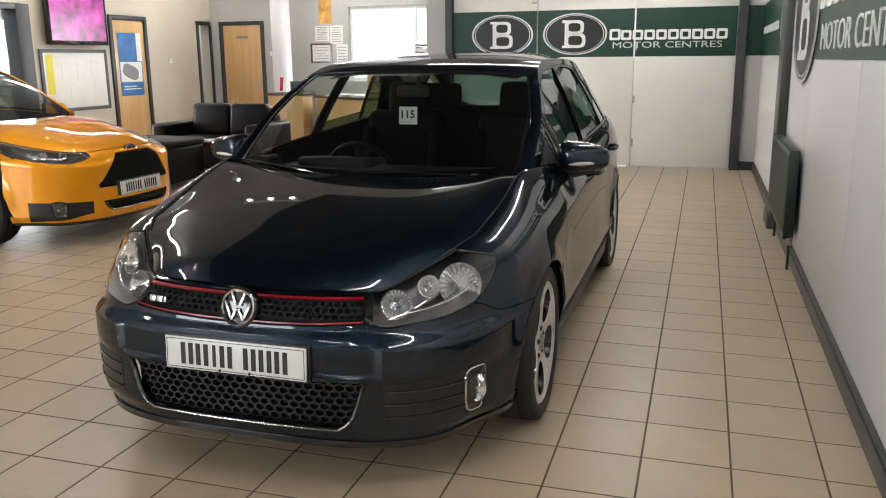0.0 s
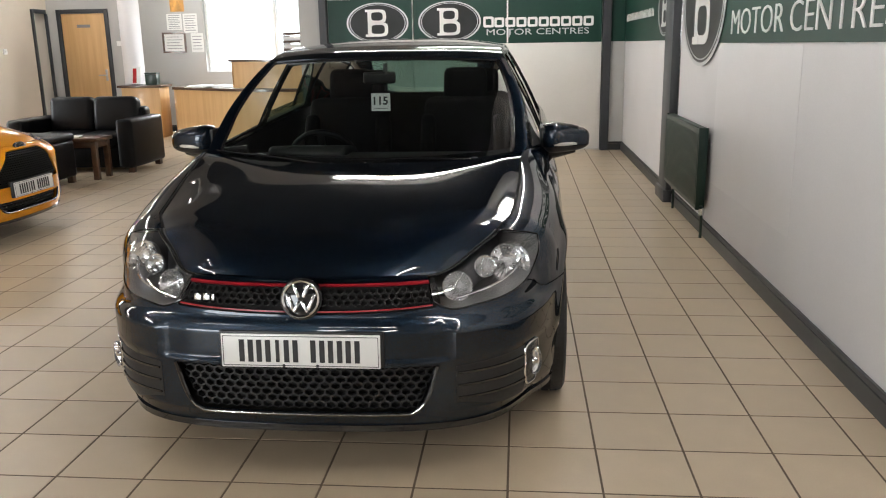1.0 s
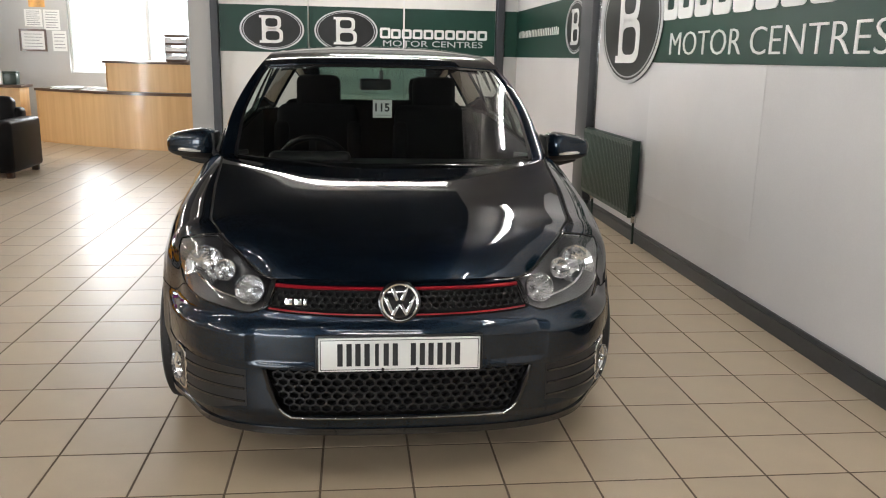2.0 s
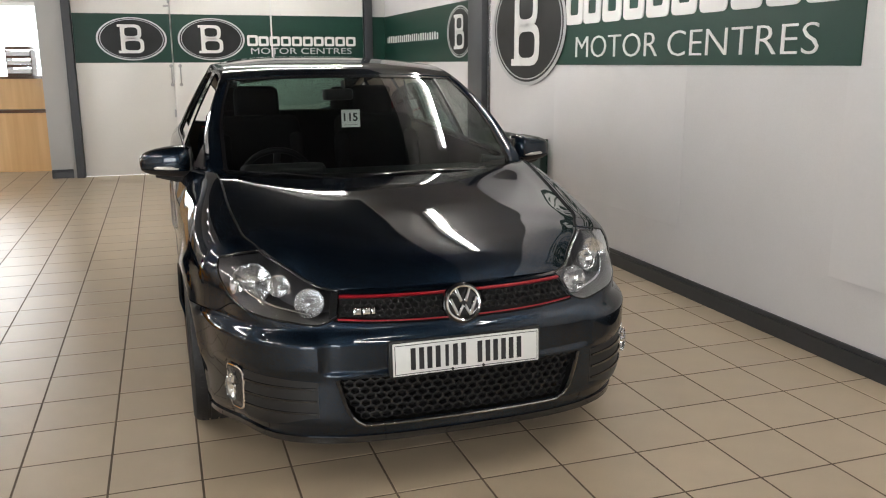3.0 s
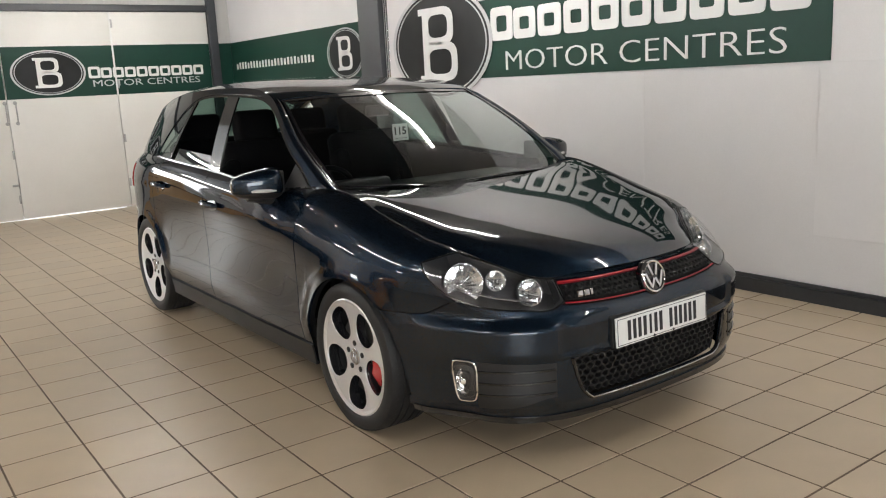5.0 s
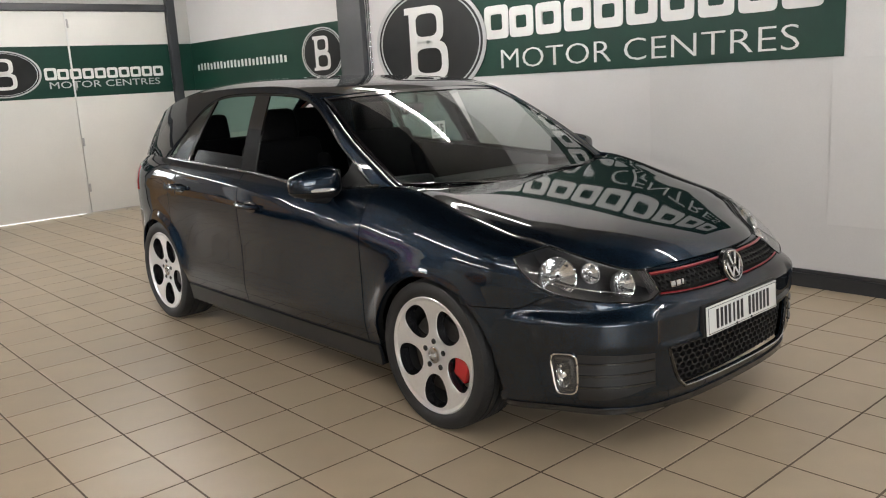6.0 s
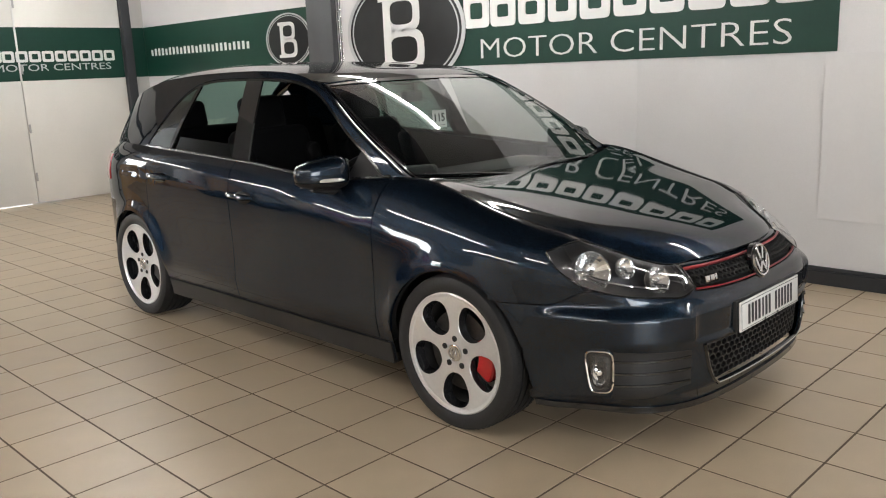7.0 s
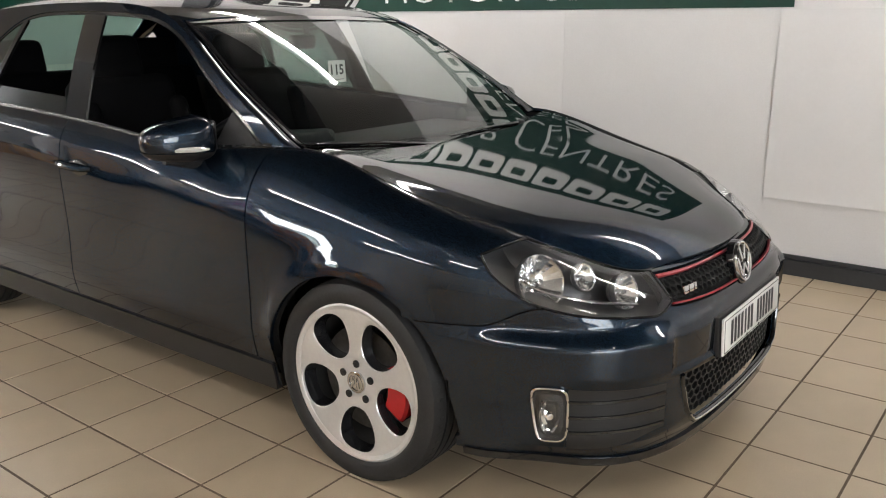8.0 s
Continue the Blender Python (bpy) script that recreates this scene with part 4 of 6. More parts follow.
    if spec["strips"]:
        for ang, px, pz, ln in ((21, -0.25, 0.42, 0.74), (-21, 0.25, 0.42, 0.74), (23, -0.56, -0.14, 0.92), (-23, 0.56, -0.14, 0.92), (-28, -0.20, -0.38, 0.66), (28, 0.20, -0.38, 0.66)):
            part("emblem_bar", moved(box(-r * 0.085, r * 0.085, -0.009, 0.0, -r * ln / 2, r * ln / 2, 0.0015), em @ Matrix.Translation((px * r, 0, pz * r)) @ Matrix.Rotation(radians(-ang), 4, "Y")), "chrome", e)
        bm = bmesh.new()
        s0 = -sh.s_at_x(0.38)
        for k in range(3):
            b = box(k * 0.03, k * 0.03 + (0.025 if k < 2 else 0.011), -0.006, 0.004, -0.011, 0.011, 0.002)
            add(bm, b)
        gp = sh.at(s0, (glo + ghi) / 2, 0.004)
        part("grille_badge", moved(bm, pose(gp.x, gp.y, gp.z, -12, 0, -6)), "chrome", ug, "small chrome bars")
    number_plate(root, pose(0, sh.at(0, spec["plate_z"], 0).y - 0.010, spec["plate_z"], -3))
    part("plate_plinth", moved(box(-0.27, 0.27, -0.003, 0.03, -0.06, 0.06, 0.006), pose(0, sh.at(0, spec["plate_z"], 0).y, spec["plate_z"] + 0.002, -3)), "plastic", bump)

    # side vents and fog lamps
    f0, f1, fz0, fz1 = spec["fog"]
    for sg in (-1, 1):
        a0, a1 = sh.s_at_x(f0), sh.s_at_x(f1)
        vent = part("side_vent", skin(sh, [sg * v for v in np.linspace(a0, lerp(a0, a1, 0.75 if spec["lamp_meet"] else 1.0), 24)], lambda s: lerp(fz0 + 0.035, fz0, smooth01((abs(s) - a0) / (a1 - a0) * 2)), lambda s: lerp(fz1 - 0.02, fz1, (abs(s) - a0) / (a1 - a0)), 8, 0.0015, 0.004), spec["vent"], root, "slatted black vent")
        for k in range(spec["slats"]):
            z = lerp(fz0 + 0.03, fz1 - 0.02, (k + 0.5) / spec["slats"])
            part("slat", skin(sh, [sg * v for v in np.linspace(a0 + 0.006, lerp(a0, a1, 0.74), 16)], lambda s: z - 0.0032, lambda s: z + 0.0032, 2, 0.008, 0.007), "gloss_black", vent)
        fa0, fa1 = (lerp(a0, a1, v) for v in spec["fog_span"])
        fl = new("fog_lamp")
        fl.parent = root
        ring = []
        for k in range(40):
            a = k * math.tau / 40
            c, si = math.cos(a), math.sin(a)
            c, si = math.copysign(abs(c) ** 0.45, c), math.copysign(abs(si) ** 0.45, si)
            s = lerp(fa0, fa1, 0.52 + 0.5 * c * ((0.80 + 0.22 * si) if c > 0 else 0.95))
            z = lerp(fz0 + 0.026, fz1 - 0.004, 0.5 + 0.5 * si)
            ring.append(sh.at(sg * s, z, 0.004))
        part("lamp_frame", tube(ring, 0.0045, 8, True), spec["fog_frame"], fl, "lamp surround")
        mid = sh.at(sg * lerp(fa0, fa1, 0.52), lerp(fz0 + 0.026, fz1, 0.5), 0.004)
        out = (sh.at(sg * lerp(fa0, fa1, 0.5), fz0 + 0.1, 1) - sh.at(sg * lerp(fa0, fa1, 0.5), fz0 + 0.1, 0)).normalized()
        rows = [[lerp(q, mid, f) + out * d for q in ring + ring[:1]] for f, d in ((0.02, 0.004), (0.22, -0.001), (0.45, 0.004), (0.62, -0.002), (1.0, 0.002))]
        part("reflector", sheet(rows, 0), spec["fog_bowl"], fl, "fog lamp reflector")
        fp = mid + out * 0.004
        fm = Matrix.Translation(out * 0.006) @ pose(fp.x, fp.y, fp.z, 0, 0, sg * 38)
        if spec["lamp_meet"]:
            part("bowl", moved(lathe([(-0.008, 0.034), (0.004, 0.032), (0.012, 0.022), (0.016, 0.0)], 24, "Y"), fm @ Matrix.Diagonal((0.82, 1, 1.45, 1))), "reflector", fl, "oval chrome bowl", 0)
        part("bulb_cap", moved(lathe([(0.012, 0.012), (-0.004, 0.013), (-0.010, 0.009), (-0.012, 0.0)], 20, "Y"), fm), "chrome", fl)
        rows = [ring + ring[:1], [mid + out * 0.016] * (len(ring) + 1)]
        part("lens", sheet(rows, 0), "lens", fl).visible_shadow = False

    # headlamps
    for sg in (-1, 1):
        hl = new("headlamp")
        hl.parent = root
        cs = [sg * v for v in np.linspace(sx_grille + 0.003, s_lamp, 30)]
        hi = lamp_hi
        part("housing", skin(sh, cs, lambda s: min(lamp_z(s), hi(s) - 0.002), hi, 14, -0.15, 0.0, ease=1), "lamp_grey", hl, "dark grey lamp housing")
        rows = []
        for s in cs:
            rows.append([sh.at(s, lamp_z(s), -0.15), sh.at(s, lamp_z(s), -0.002)])
        part("lower_wall", sheet(rows, 0), "lamp_grey", hl)
        rows = [[sh.at(s, hi(s), -0.15), sh.at(s, hi(s), -0.002)] for s in cs]
        part("upper_wall", sheet(rows, 0), "lamp_grey", hl)
        rows = [[sh.at(cs[0], lerp(lamp_z(cs[0]), hi(cs[0]), j / 4), -d) for d in (0.002, 0.15)] for j in range(5)]
        part("inner_wall", sheet(rows, 0), "lamp_grey", hl)
        for bx, by, bz, r, dep, tilt, turn in spec["bowls"]:
            lamp_bowl(hl, pose(sg * bx, by, bz, -tilt, 0, sg * turn), r, dep, rings=not spec["lamp_meet"])
        if spec["lamp_meet"]:
            zc_ = lambda s: lerp(lamp_z(s), hi(s), 0.2)
            mids = [c for c in cs if 0.16 < (abs(c) - sx_grille) / (s_lamp - sx_grille) < 0.86]
            part("bezel_strip", tube([sh.at(s, zc_(s), -0.04) for s in mids], 0.0045, 8), "chrome", hl, "bright strip below the bowls")
            edge_line = [sh.at(s, lamp_z(s) + 0.001, 0.0) for s in cs] + [sh.at(s, hi(s) - 0.001, 0.0) for s in cs[::-1]]
            part("lens_seal", tube(edge_line, 0.0034, 6, True), "trim", hl, "black seal round the lens")
        ln = part("lens", skin(sh, cs, lambda s: min(lamp_z(s) + 0.002, hi(s) - 0.001), hi, 16, 0.0005, 0.004, ease=1), "lens", hl, "clear lamp lens")
        ln.visible_shadow = False

    # wings between bumper, headlamp, bonnet and door
    for sg in (-1, 1):
        sc0 = sh.s_at_y(spec["lamp_end"] - 0.27)
        cols = sh.columns(sg * min(sb, s_lamp + 0.002), sg * (s_door - 0.003), 0.022)
        w1 = skin(sh, [c for c in cols if abs(c) >= s_lamp + 0.002], lambda s: max(seam(s) + 0.004, floor_of(s)) if y_of(s) < -0.1 else floor_of(s), lambda s: top(s) - 0.0003, 22, ease=1)
        cs = [sg * v for v in np.linspace(sc0, s_lamp + 0.002, 24)]
        cs = [c for c in cs if min(lamp_z(c), top(c)) - 0.003 > seam(c) + 0.006]
        add(w1, skin(sh, cs, lambda s: seam(s) + 0.004 if abs(s) < sb else max(seam(s) + 0.004, floor_of(s)), lambda s: max(min(lamp_z(s), top(s)) - 0.003, seam(s) + 0.005), 8))
        if s_lamp + 0.002 < sb:
            add(w1, skin(sh, [sg * v for v in np.linspace(s_lamp + 0.002, sb, 10)], lambda s: seam(s) + 0.004, lambda s: top(s) - 0.0003, 22, ease=1))
        if spec["lamp_meet"]:
            add(w1, skin(sh, [sg * v for v in np.linspace(s_meet, s_lamp + 0.004, 16)], lambda s: lamp_hi(s) + 0.003, lambda s: max(top(s) - 0.0003, lamp_hi(s) + 0.0035), 8))
        part("front_wing", w1, PAINT, root)

    # bonnet
    s_cowl = sh.s_at_y(spec["cowl_side"])
    cu = spec["bonnet_mid"]                       # Curve: share, y, z along the middle
    rows = []
    for k in range(49):
        t = k / 48
        s = lerp(sx_grille, s_cowl, t ** 1.15)
        ed = sh.at(s, top(s), 0)
        yc, zc = cu(t)
        row = []
        for j in range(-22, 23):
            a = j / 22
            b = abs(a)
            ridge = 0.010 * (1 - smooth01((1.0 - b) / 0.13)) * smooth01(t * 4)          # falls off towards the shut line
            z = lerp(zc, ed.z, b ** lerp(3.0, 4.0, t)) - ridge + 0.006 * smooth01(t * 4) * b * b
            row.append(Vector((a * (ed.x - 0.007), lerp(yc, ed.y, b ** 2.2), z)))
        rows.append(row)
    part("bonnet", sheet(rows, 0.014, Vector((0, 0, -1))), PAINT, root)
    for sg in (-1, 1):
        seam_line = [sh.at(sg * s, top(s), 0) - Vector((sg * 0.003, 0, 0.0035)) for s in np.linspace(sx_grille, s_cowl, 40)]
        # a black bar stands for the shade between bonnet and wing
        part("bonnet_gap", tube(seam_line, 0.0045, 6), "void", root, "black bar for the shade in the shut line")

    # doors and rear quarter
    for sg in (-1, 1):
        for i, (a, c) in enumerate(((s_door, s_b), (s_b, s_d))):
            d = new("front_door" if i == 0 else "rear_door")
            d.parent = root
            cols = sh.columns(sg * (a + 0.003), sg * (c - 0.002), 0.03)
            part("door_skin", skin(sh, cols, lambda s: sh.arch(y_of(s), 0.285) + (0.0), lambda s: top(s) - 0.002, 22), PAINT, d)
            hy = spec["handles"][i]
            hz = spec["handle_z"][i]
            p0 = sh.s_at_y(hy)
            pts = [sh.at(sg * (p0 + dx), hz + dz, o) for dx, dz, o in ((-0.10, -0.002, 0.004), (-0.085, 0.0, 0.022), (-0.04, 0.001, 0.034), (0.04, 0.003, 0.034), (0.085, 0.004, 0.024), (0.10, 0.004, 0.004))]
            hd = part("door_handle", tube(pts, [0.010, 0.013, 0.014, 0.014, 0.013, 0.010], 10), PAINT, d)
            # no hollow here: a black patch on the skin stands for the recess's shade
            part("handle_recess", skin(sh, [sg * (p0 + v) for v in np.linspace(-0.07, 0.05, 8)], lambda s: hz - 0.036 + 0.014 * abs((abs(s) - p0 + 0.01) / 0.06) ** 2, lambda s: hz + 0.024 - 0.01 * abs((abs(s) - p0 + 0.01) / 0.06) ** 2, 5, 0.0015, 0.0), "gloss_black", hd)
        cols = sh.columns(sg * (s_d + 0.002), sg * s_rb, 0.03)
        part("rear_quarter", skin(sh, cols, lambda s: floor_of(s), lambda s: top(s) - 0.002, 20), PAINT, root)
        # side skirt: body paint in shade, its darkness put in with black plastic
        cols = [sg * v for v in np.linspace(sh.s_at_y(Shell.RA + 0.02), sh.s_at_y(WB - Shell.RA - 0.02), 40)]
        part("side_skirt", skin(sh, cols, lambda s: 0.185, lambda s: 0.278, 5, 0.008, 0.05), "plastic", root, "body-coloured side skirt, blackened for its shade")
        tl = [sg * v for v in np.linspace(sh.s_at_y(WB + 0.33), sh.s_at_y(WB + 0.66), 14)]
        part("tail_lamp", skin(sh, tl, lambda s: 0.80, lambda s: 0.955, 6, 0.006, 0.012), "lamp_red", root, "red tail lamp")
    # tail: bumper and hatch
    cols = np.concatenate((np.linspace(s_rb, sh.end, 26), np.linspace(-sh.end, -s_rb, 26)[1:]))
    rows = [[sh.at(s, lerp(0.25, 0.62, j / 8)) for j in range(9)] for s in cols]
    part("rear_bumper", sheet(rows, 0.012), PAINT, root)
    rows = [[sh.at(s, lerp(0.626, top(s), j / 8)) for j in range(9)] for s in cols]
    part("tailgate", sheet(rows, 0.012), PAINT, root)
    # dark inner skin, wheel housings and floor
    for sg in (-1, 1):
        cols = sh.columns(sg * sh.s_at_y(-0.34), sg * sh.s_at_y(WB + 0.6), 0.05)
        part("inner_skin", skin(sh, cols, lambda s: sh.arch(y_of(s), 0.24), lambda s: top(s) - 0.02, 10, -0.035, 0.0), "void", root)
        for yc in (0.0, WB):
            rows = []
            for k in range(25):
                a = math.pi * k / 24
                rows.append([Vector((sg * xx, yc + 0.352 * math.cos(a), 0.306 + 0.352 * math.sin(a))) for xx in (0.55, 0.765)])
            rows = [[Vector((p.x, rows[0][0].y, 0.2)) for p in rows[0]]] + rows + [[Vector((p.x, rows[-1][0].y, 0.2)) for p in rows[-1]]]
            part("wheel_housing", sheet(rows, 0), "void", root)
            part("housing_wall", box(sg * 0.55 - 0.01, sg * 0.55 + 0.01, yc - 0.36, yc + 0.36, 0.2, 0.68), "void", root)
    part("floor_pan", box(-0.70, 0.70, -0.42, WB + 0.45, 0.20, 0.26, 0.01), "void", root)
    part("nose_pan", box(-0.46, 0.46, -0.70, -0.40, 0.20, 0.25, 0.01), "void", root)
    part("bulkhead", box(-0.70, 0.70, 0.42, 0.46, 0.24, 0.86), "void", root)

    # greenhouse
    edge, dlo = G["edge"], G["dlo"]     # heights over y

    def side(y, z, sg, off=0.0):
        b = sh.at(sh.s_at_y(y), sh.top(sh.s_at_y(y)), 0)
        h = max(z - b.z, 0)
        return Vector((sg * (b.x - G["lean"] * h - G["bow"] * h * h - G["taper"] * h * smooth01((y - 1.9) / 0.9) + off - 0.002), y, z))

    def wall(y0, y1, low, high, sg, off=0.0, n=10, step=0.03, skirt=0.01):
        ys = np.linspace(y0, y1, max(3, int((y1 - y0) / step)))
        return sheet([[side(y, lerp(low(y), max(high(y), low(y) + 1e-4), j / n), sg, off) for j in range(n + 1)] for y in ys], skirt, Vector((-sg, 0, 0)))
    w0, wb0, wb1, w1 = G["windows"]
    tb = lambda y: sh.top(sh.s_at_y(y)) - 0.004
    for sg in (-1, 1):
        # on the driver's side the windows are wound down; the rear quarter is fixed
        qa, qb = G["divider"]
        part("side_glass", wall(wb1, qb, lambda y: tb(y) + 0.006, lambda y: dlo(y) if sg > 0 else min(tb(y) + spec["rear_glass"], dlo(y)), sg, -0.012, skirt=0), "glass_tint", root, "tinted rear side window")
        if sg > 0:
            part("side_glass", wall(w0 + 0.02, wb0, lambda y: tb(y) + 0.006, dlo, sg, -0.012, skirt=0), "glass", root, "closed front side window")
        part("quarter_glass", wall(qa, w1, lambda y: max(tb(y) + 0.006, lerp(dlo(qa), tb(qb), min((y - qa) / (qb - qa), 1))), dlo, sg, -0.006, skirt=0), "glass_tint", root, "fixed tinted quarter window")
        rows = [[side(y + 0.27 * (z - tb(y)), z, sg, 0.002) for z in np.linspace(tb(y) + 0.004, dlo(y), 11)] for y in np.linspace(wb0, wb1, 8)]
        part("window_pillar", sheet(rows, 0.01, Vector((-sg, 0, 0))), "gloss_black", root, "black pillar between the windows")
        part("mirror_triangle", wall(w0 - 0.03, w0 + 0.20, lambda y: tb(y) + 0.008, lambda y: min(dlo(y) - 0.002, lerp(1.12, 0.93, smooth01((y - w0 - 0.14) / 0.06))), sg, 0.003), "rubber", root, "black corner panel behind the mirror")
        part("window_sill_trim", wall(w0 - 0.02, w1 + 0.01, lambda y: tb(y), lambda y: tb(y) + 0.014, sg, 0.003, 2), "trim", root)
        qy0, qy1 = G["divider"]
        rows = [[side(lerp(qy0, qy1, t) + d, lerp(dlo(qy0) - 0.004, tb(qy1), t), sg, 0.002) for d in (-0.016, 0.016)] for t in np.linspace(0, 1, 12)]
        part("window_divider", sheet(rows, 0.01), "trim", root)
        rail = wall(G["a0"], w0, tb, edge, sg)
        add(rail, wall(w0, w1, lambda y: dlo(y) + 0.010, edge, sg))
        add(rail, wall(w1, G["c1"], tb, edge, sg))
        part("roof_rail", rail, PAINT, root)
        part("window_seal", wall(w0, w1, lambda y: dlo(y) - 0.004, lambda y: dlo(y) + 0.012, sg, -0.003, 2, skirt=0.004), "trim", root)

    # windscreen, rear screen and roof between the rails
    def rail_pt(y, sg):
        return side(y, edge(y), sg)
    a0, a1, r1, c1 = G["a0"], G["a1"], G["r1"], G["c1"]
    ws_mid, ws_top = G["ws_mid"], G["ws_top"]

    def ws_edge(t, sg):
        p = rail_pt(lerp(a0, a1, t), sg)
        return Vector((p.x - sg * lerp(0.062, 0.044, t), p.y + 0.006, p.z - 0.002))

    def ws_row(t, ends):
        l, r_ = ends
        ym = lerp(ws_mid[0], ws_top[0], t)
        zm = lerp(ws_mid[1], ws_top[1], t) + 0.035 * math.sin(math.pi * t)
        out = []
        for j in range(-16, 17):
            a = j / 16
            b = abs(a) ** 2.2
            e = r_ if a > 0 else l
            out.append(Vector((abs(e.x) * a, lerp(ym, e.y, b), lerp(zm, e.z + 0.012 * math.sin(math.pi * t), b))))
        return out
    part("windscreen", sheet([ws_row(t, (ws_edge(t, -1), ws_edge(t, 1))) for t in np.linspace(0, 1, 25)], 0.0), "glass", root, "clear laminated windscreen")
    rows = [[p + Vector((0, -0.002, 0.004)) for p in ws_row(t, (ws_edge(t, -1), ws_edge(t, 1)))] for t in np.linspace(0.955, 1.0, 4)]
    part("screen_band", sheet(rows, 0.003), "gloss_black", root, "black screen edge band")
    rows = [[p + Vector((0, 0.002, -0.004)) for p in ws_row(t, (ws_edge(t, -1), ws_edge(t, 1)))] for t in np.linspace(-0.03, 0.045, 4)]
    part("screen_base_band", sheet(rows, 0.0), "trim", root)
    for sg in (-1, 1):
        rows = []
        for t in np.linspace(0, 1, 20):
            r_ = ws_row(t, (ws_edge(t, -1), ws_edge(t, 1)))
            rows.append([q + Vector((0, -0.003, 0.003)) for q in ((lerp(r_[-2], r_[-1], 0.68), r_[-1]) if sg > 0 else (r_[0], lerp(r_[1], r_[0], 0.68)))])
        part("screen_side_band", sheet(rows, 0), "gloss_black", root, "black screen edge band")
        rows = []
        for t in np.linspace(0, 1, 24):
            p, q = rail_pt(lerp(a0, a1, t), sg), ws_edge(t, sg)
            rows.append([p, lerp(p, q, 0.5) + Vector((0, -0.003, 0.006)), q])
        part("windscreen_pillar", sheet(rows, 0.008), PAINT, root)
        part("screen_trim", tube([ws_edge(t, sg) + Vector((0, -0.002, 0.004)) for t in np.linspace(0, 1, 24)], 0.005, 6), "gloss_black", root)
    rows = []
    for k in range(33):
        t = k / 32
        y_e = lerp(a1, r1, t)
        p = rail_pt(y_e, 1)
        ym = lerp(ws_top[0] + 0.004, G["roof_end"][0], t)
        zm = G["roof"](ym)
        row = []
        for j in range(-18, 19):
            a = j / 18
            b = abs(a)
            row.append(Vector((p.x * a, lerp(ym, y_e, b ** 2.2), lerp(zm, p.z, b ** 3.2))))
        rows.append(row)
    part("roof", sheet(rows, 0.01, Vector((0, 0, -1))), PAINT, root)
    rows = []
    for k in range(17):
        t = k / 16
        p = rail_pt(lerp(c1, r1, t), 1)
        ym, zm = lerp(G["tail_base"][0], G["roof_end"][0], t), lerp(G["tail_base"][1], G["roof_end"][1], t)
        rows.append([Vector((p.x * a, lerp(ym, p.y, abs(a) ** 3), lerp(zm, p.z, abs(a) ** 3))) for a in np.linspace(-1, 1, 25)])
    part("rear_screen", sheet([r[4:-4] for r in rows[2:-1]], 0), "glass_tint", root, "tinted rear window")
    fr = sheet([r[:5] for r in rows], 0.006)
    add(fr, sheet([r[-5:] for r in rows], 0.006))
    add(fr, sheet([r[4:-4] for r in rows[:3]], 0.006))
    part("tailgate_frame", fr, PAINT, root)
    re_ = G["roof_end"]
    rows = []
    for k in range(7):
        t = k / 6
        rows.append([Vector((0.55 * a, re_[0] - 0.06 + 0.19 * t - 0.05 * abs(a) ** 4, G["roof"](re_[0]) - 0.004 - 0.035 * t - 0.055 * abs(a) ** 3.2)) for a in np.linspace(-1, 1, 25)])
    part("roof_spoiler", sheet(rows, 0.02, Vector((0, 0, -1))), PAINT, root)
    # cowl and wipers
    rows = []
    for t in (0, 0.5, 1.0):
        row = []
        for j in range(-16, 17):
            a = j / 16
            b = abs(a) ** 2.2
            yc, zc = cu(1.0)
            ed = sh.at(s_cowl, top(s_cowl), 0)
            p0 = Vector(((ed.x) * a, lerp(yc, ed.y, b) - 0.01, lerp(zc, ed.z, abs(a) ** 2.6) - 0.022))
            e = ws_row(0.0, (ws_edge(0, -1), ws_edge(0, 1)))[j + 16]
            row.append(lerp(p0, e + Vector((0, 0.02, -0.012)), t))
        rows.append(row)
    part("cowl_tray", sheet(rows, 0), "trim", root, "black cowl tray")
    for x0, x1 in ((0.50, -0.02), (-0.12, -0.62)):
        r0 = ws_row(0.0, (ws_edge(0, -1), ws_edge(0, 1)))
        r1_ = ws_row(0.02, (ws_edge(0.02, -1), ws_edge(0.02, 1)))
        pick = lambda row, x: min(row, key=lambda p: abs(p.x - x))
        pa, pb = pick(r0, x0) + Vector((0, -0.015, -0.006)), pick(r1_, x1) + Vector((0, -0.010, 0.006))
        wp = part("wiper", tube([pa, lerp(pa, pb, 0.5) + Vector((0, -0.006, 0.006)), pb], [0.007, 0.0045, 0.003], 8), "gloss_black", root, "black wiper arm")
        part("wiper_blade", tube([lerp(pa, pb, 0.35) + Vector((0, 0.006, -0.004)), pb + (pb - pa) * 0.12], 0.0035, 6), "gloss_black", wp)
        part("wiper_spindle", moved(lathe([(0, 0.018), (0.018, 0.016), (0.022, 0.0)], 16, "Z"), Matrix.Translation(pa - Vector((0, 0, 0.01)))), "plastic", wp)

    # mirrors
    for sg in (-1, 1):
        mr = new("door_mirror")
        mr.parent = root
        mx, my, mz = G["mirror"]
        bm = bmesh.new()
        bmesh.ops.create_uvsphere(bm, u_segments=28, v_segments=18, radius=1.0)
        for v in bm.verts:
            x, y, z = v.co
            px = math.copysign(abs(x) ** 0.6, x)
            pz = math.copysign(abs(z) ** 0.62, z)
            v.co = (px * 0.117, (-(abs(y) ** 0.8) * 0.085 * (1 - 0.25 * px * sg) if y < 0 else min(y, 0.35) * 0.09), pz * 0.066 * (1.0 - 0.24 * px * sg) + 0.010 - 0.004 * sg * px)
        low = bm.copy()
        for v in low.verts:
            v.co = v.co * 1.02 + Vector((0, 0, -0.001))
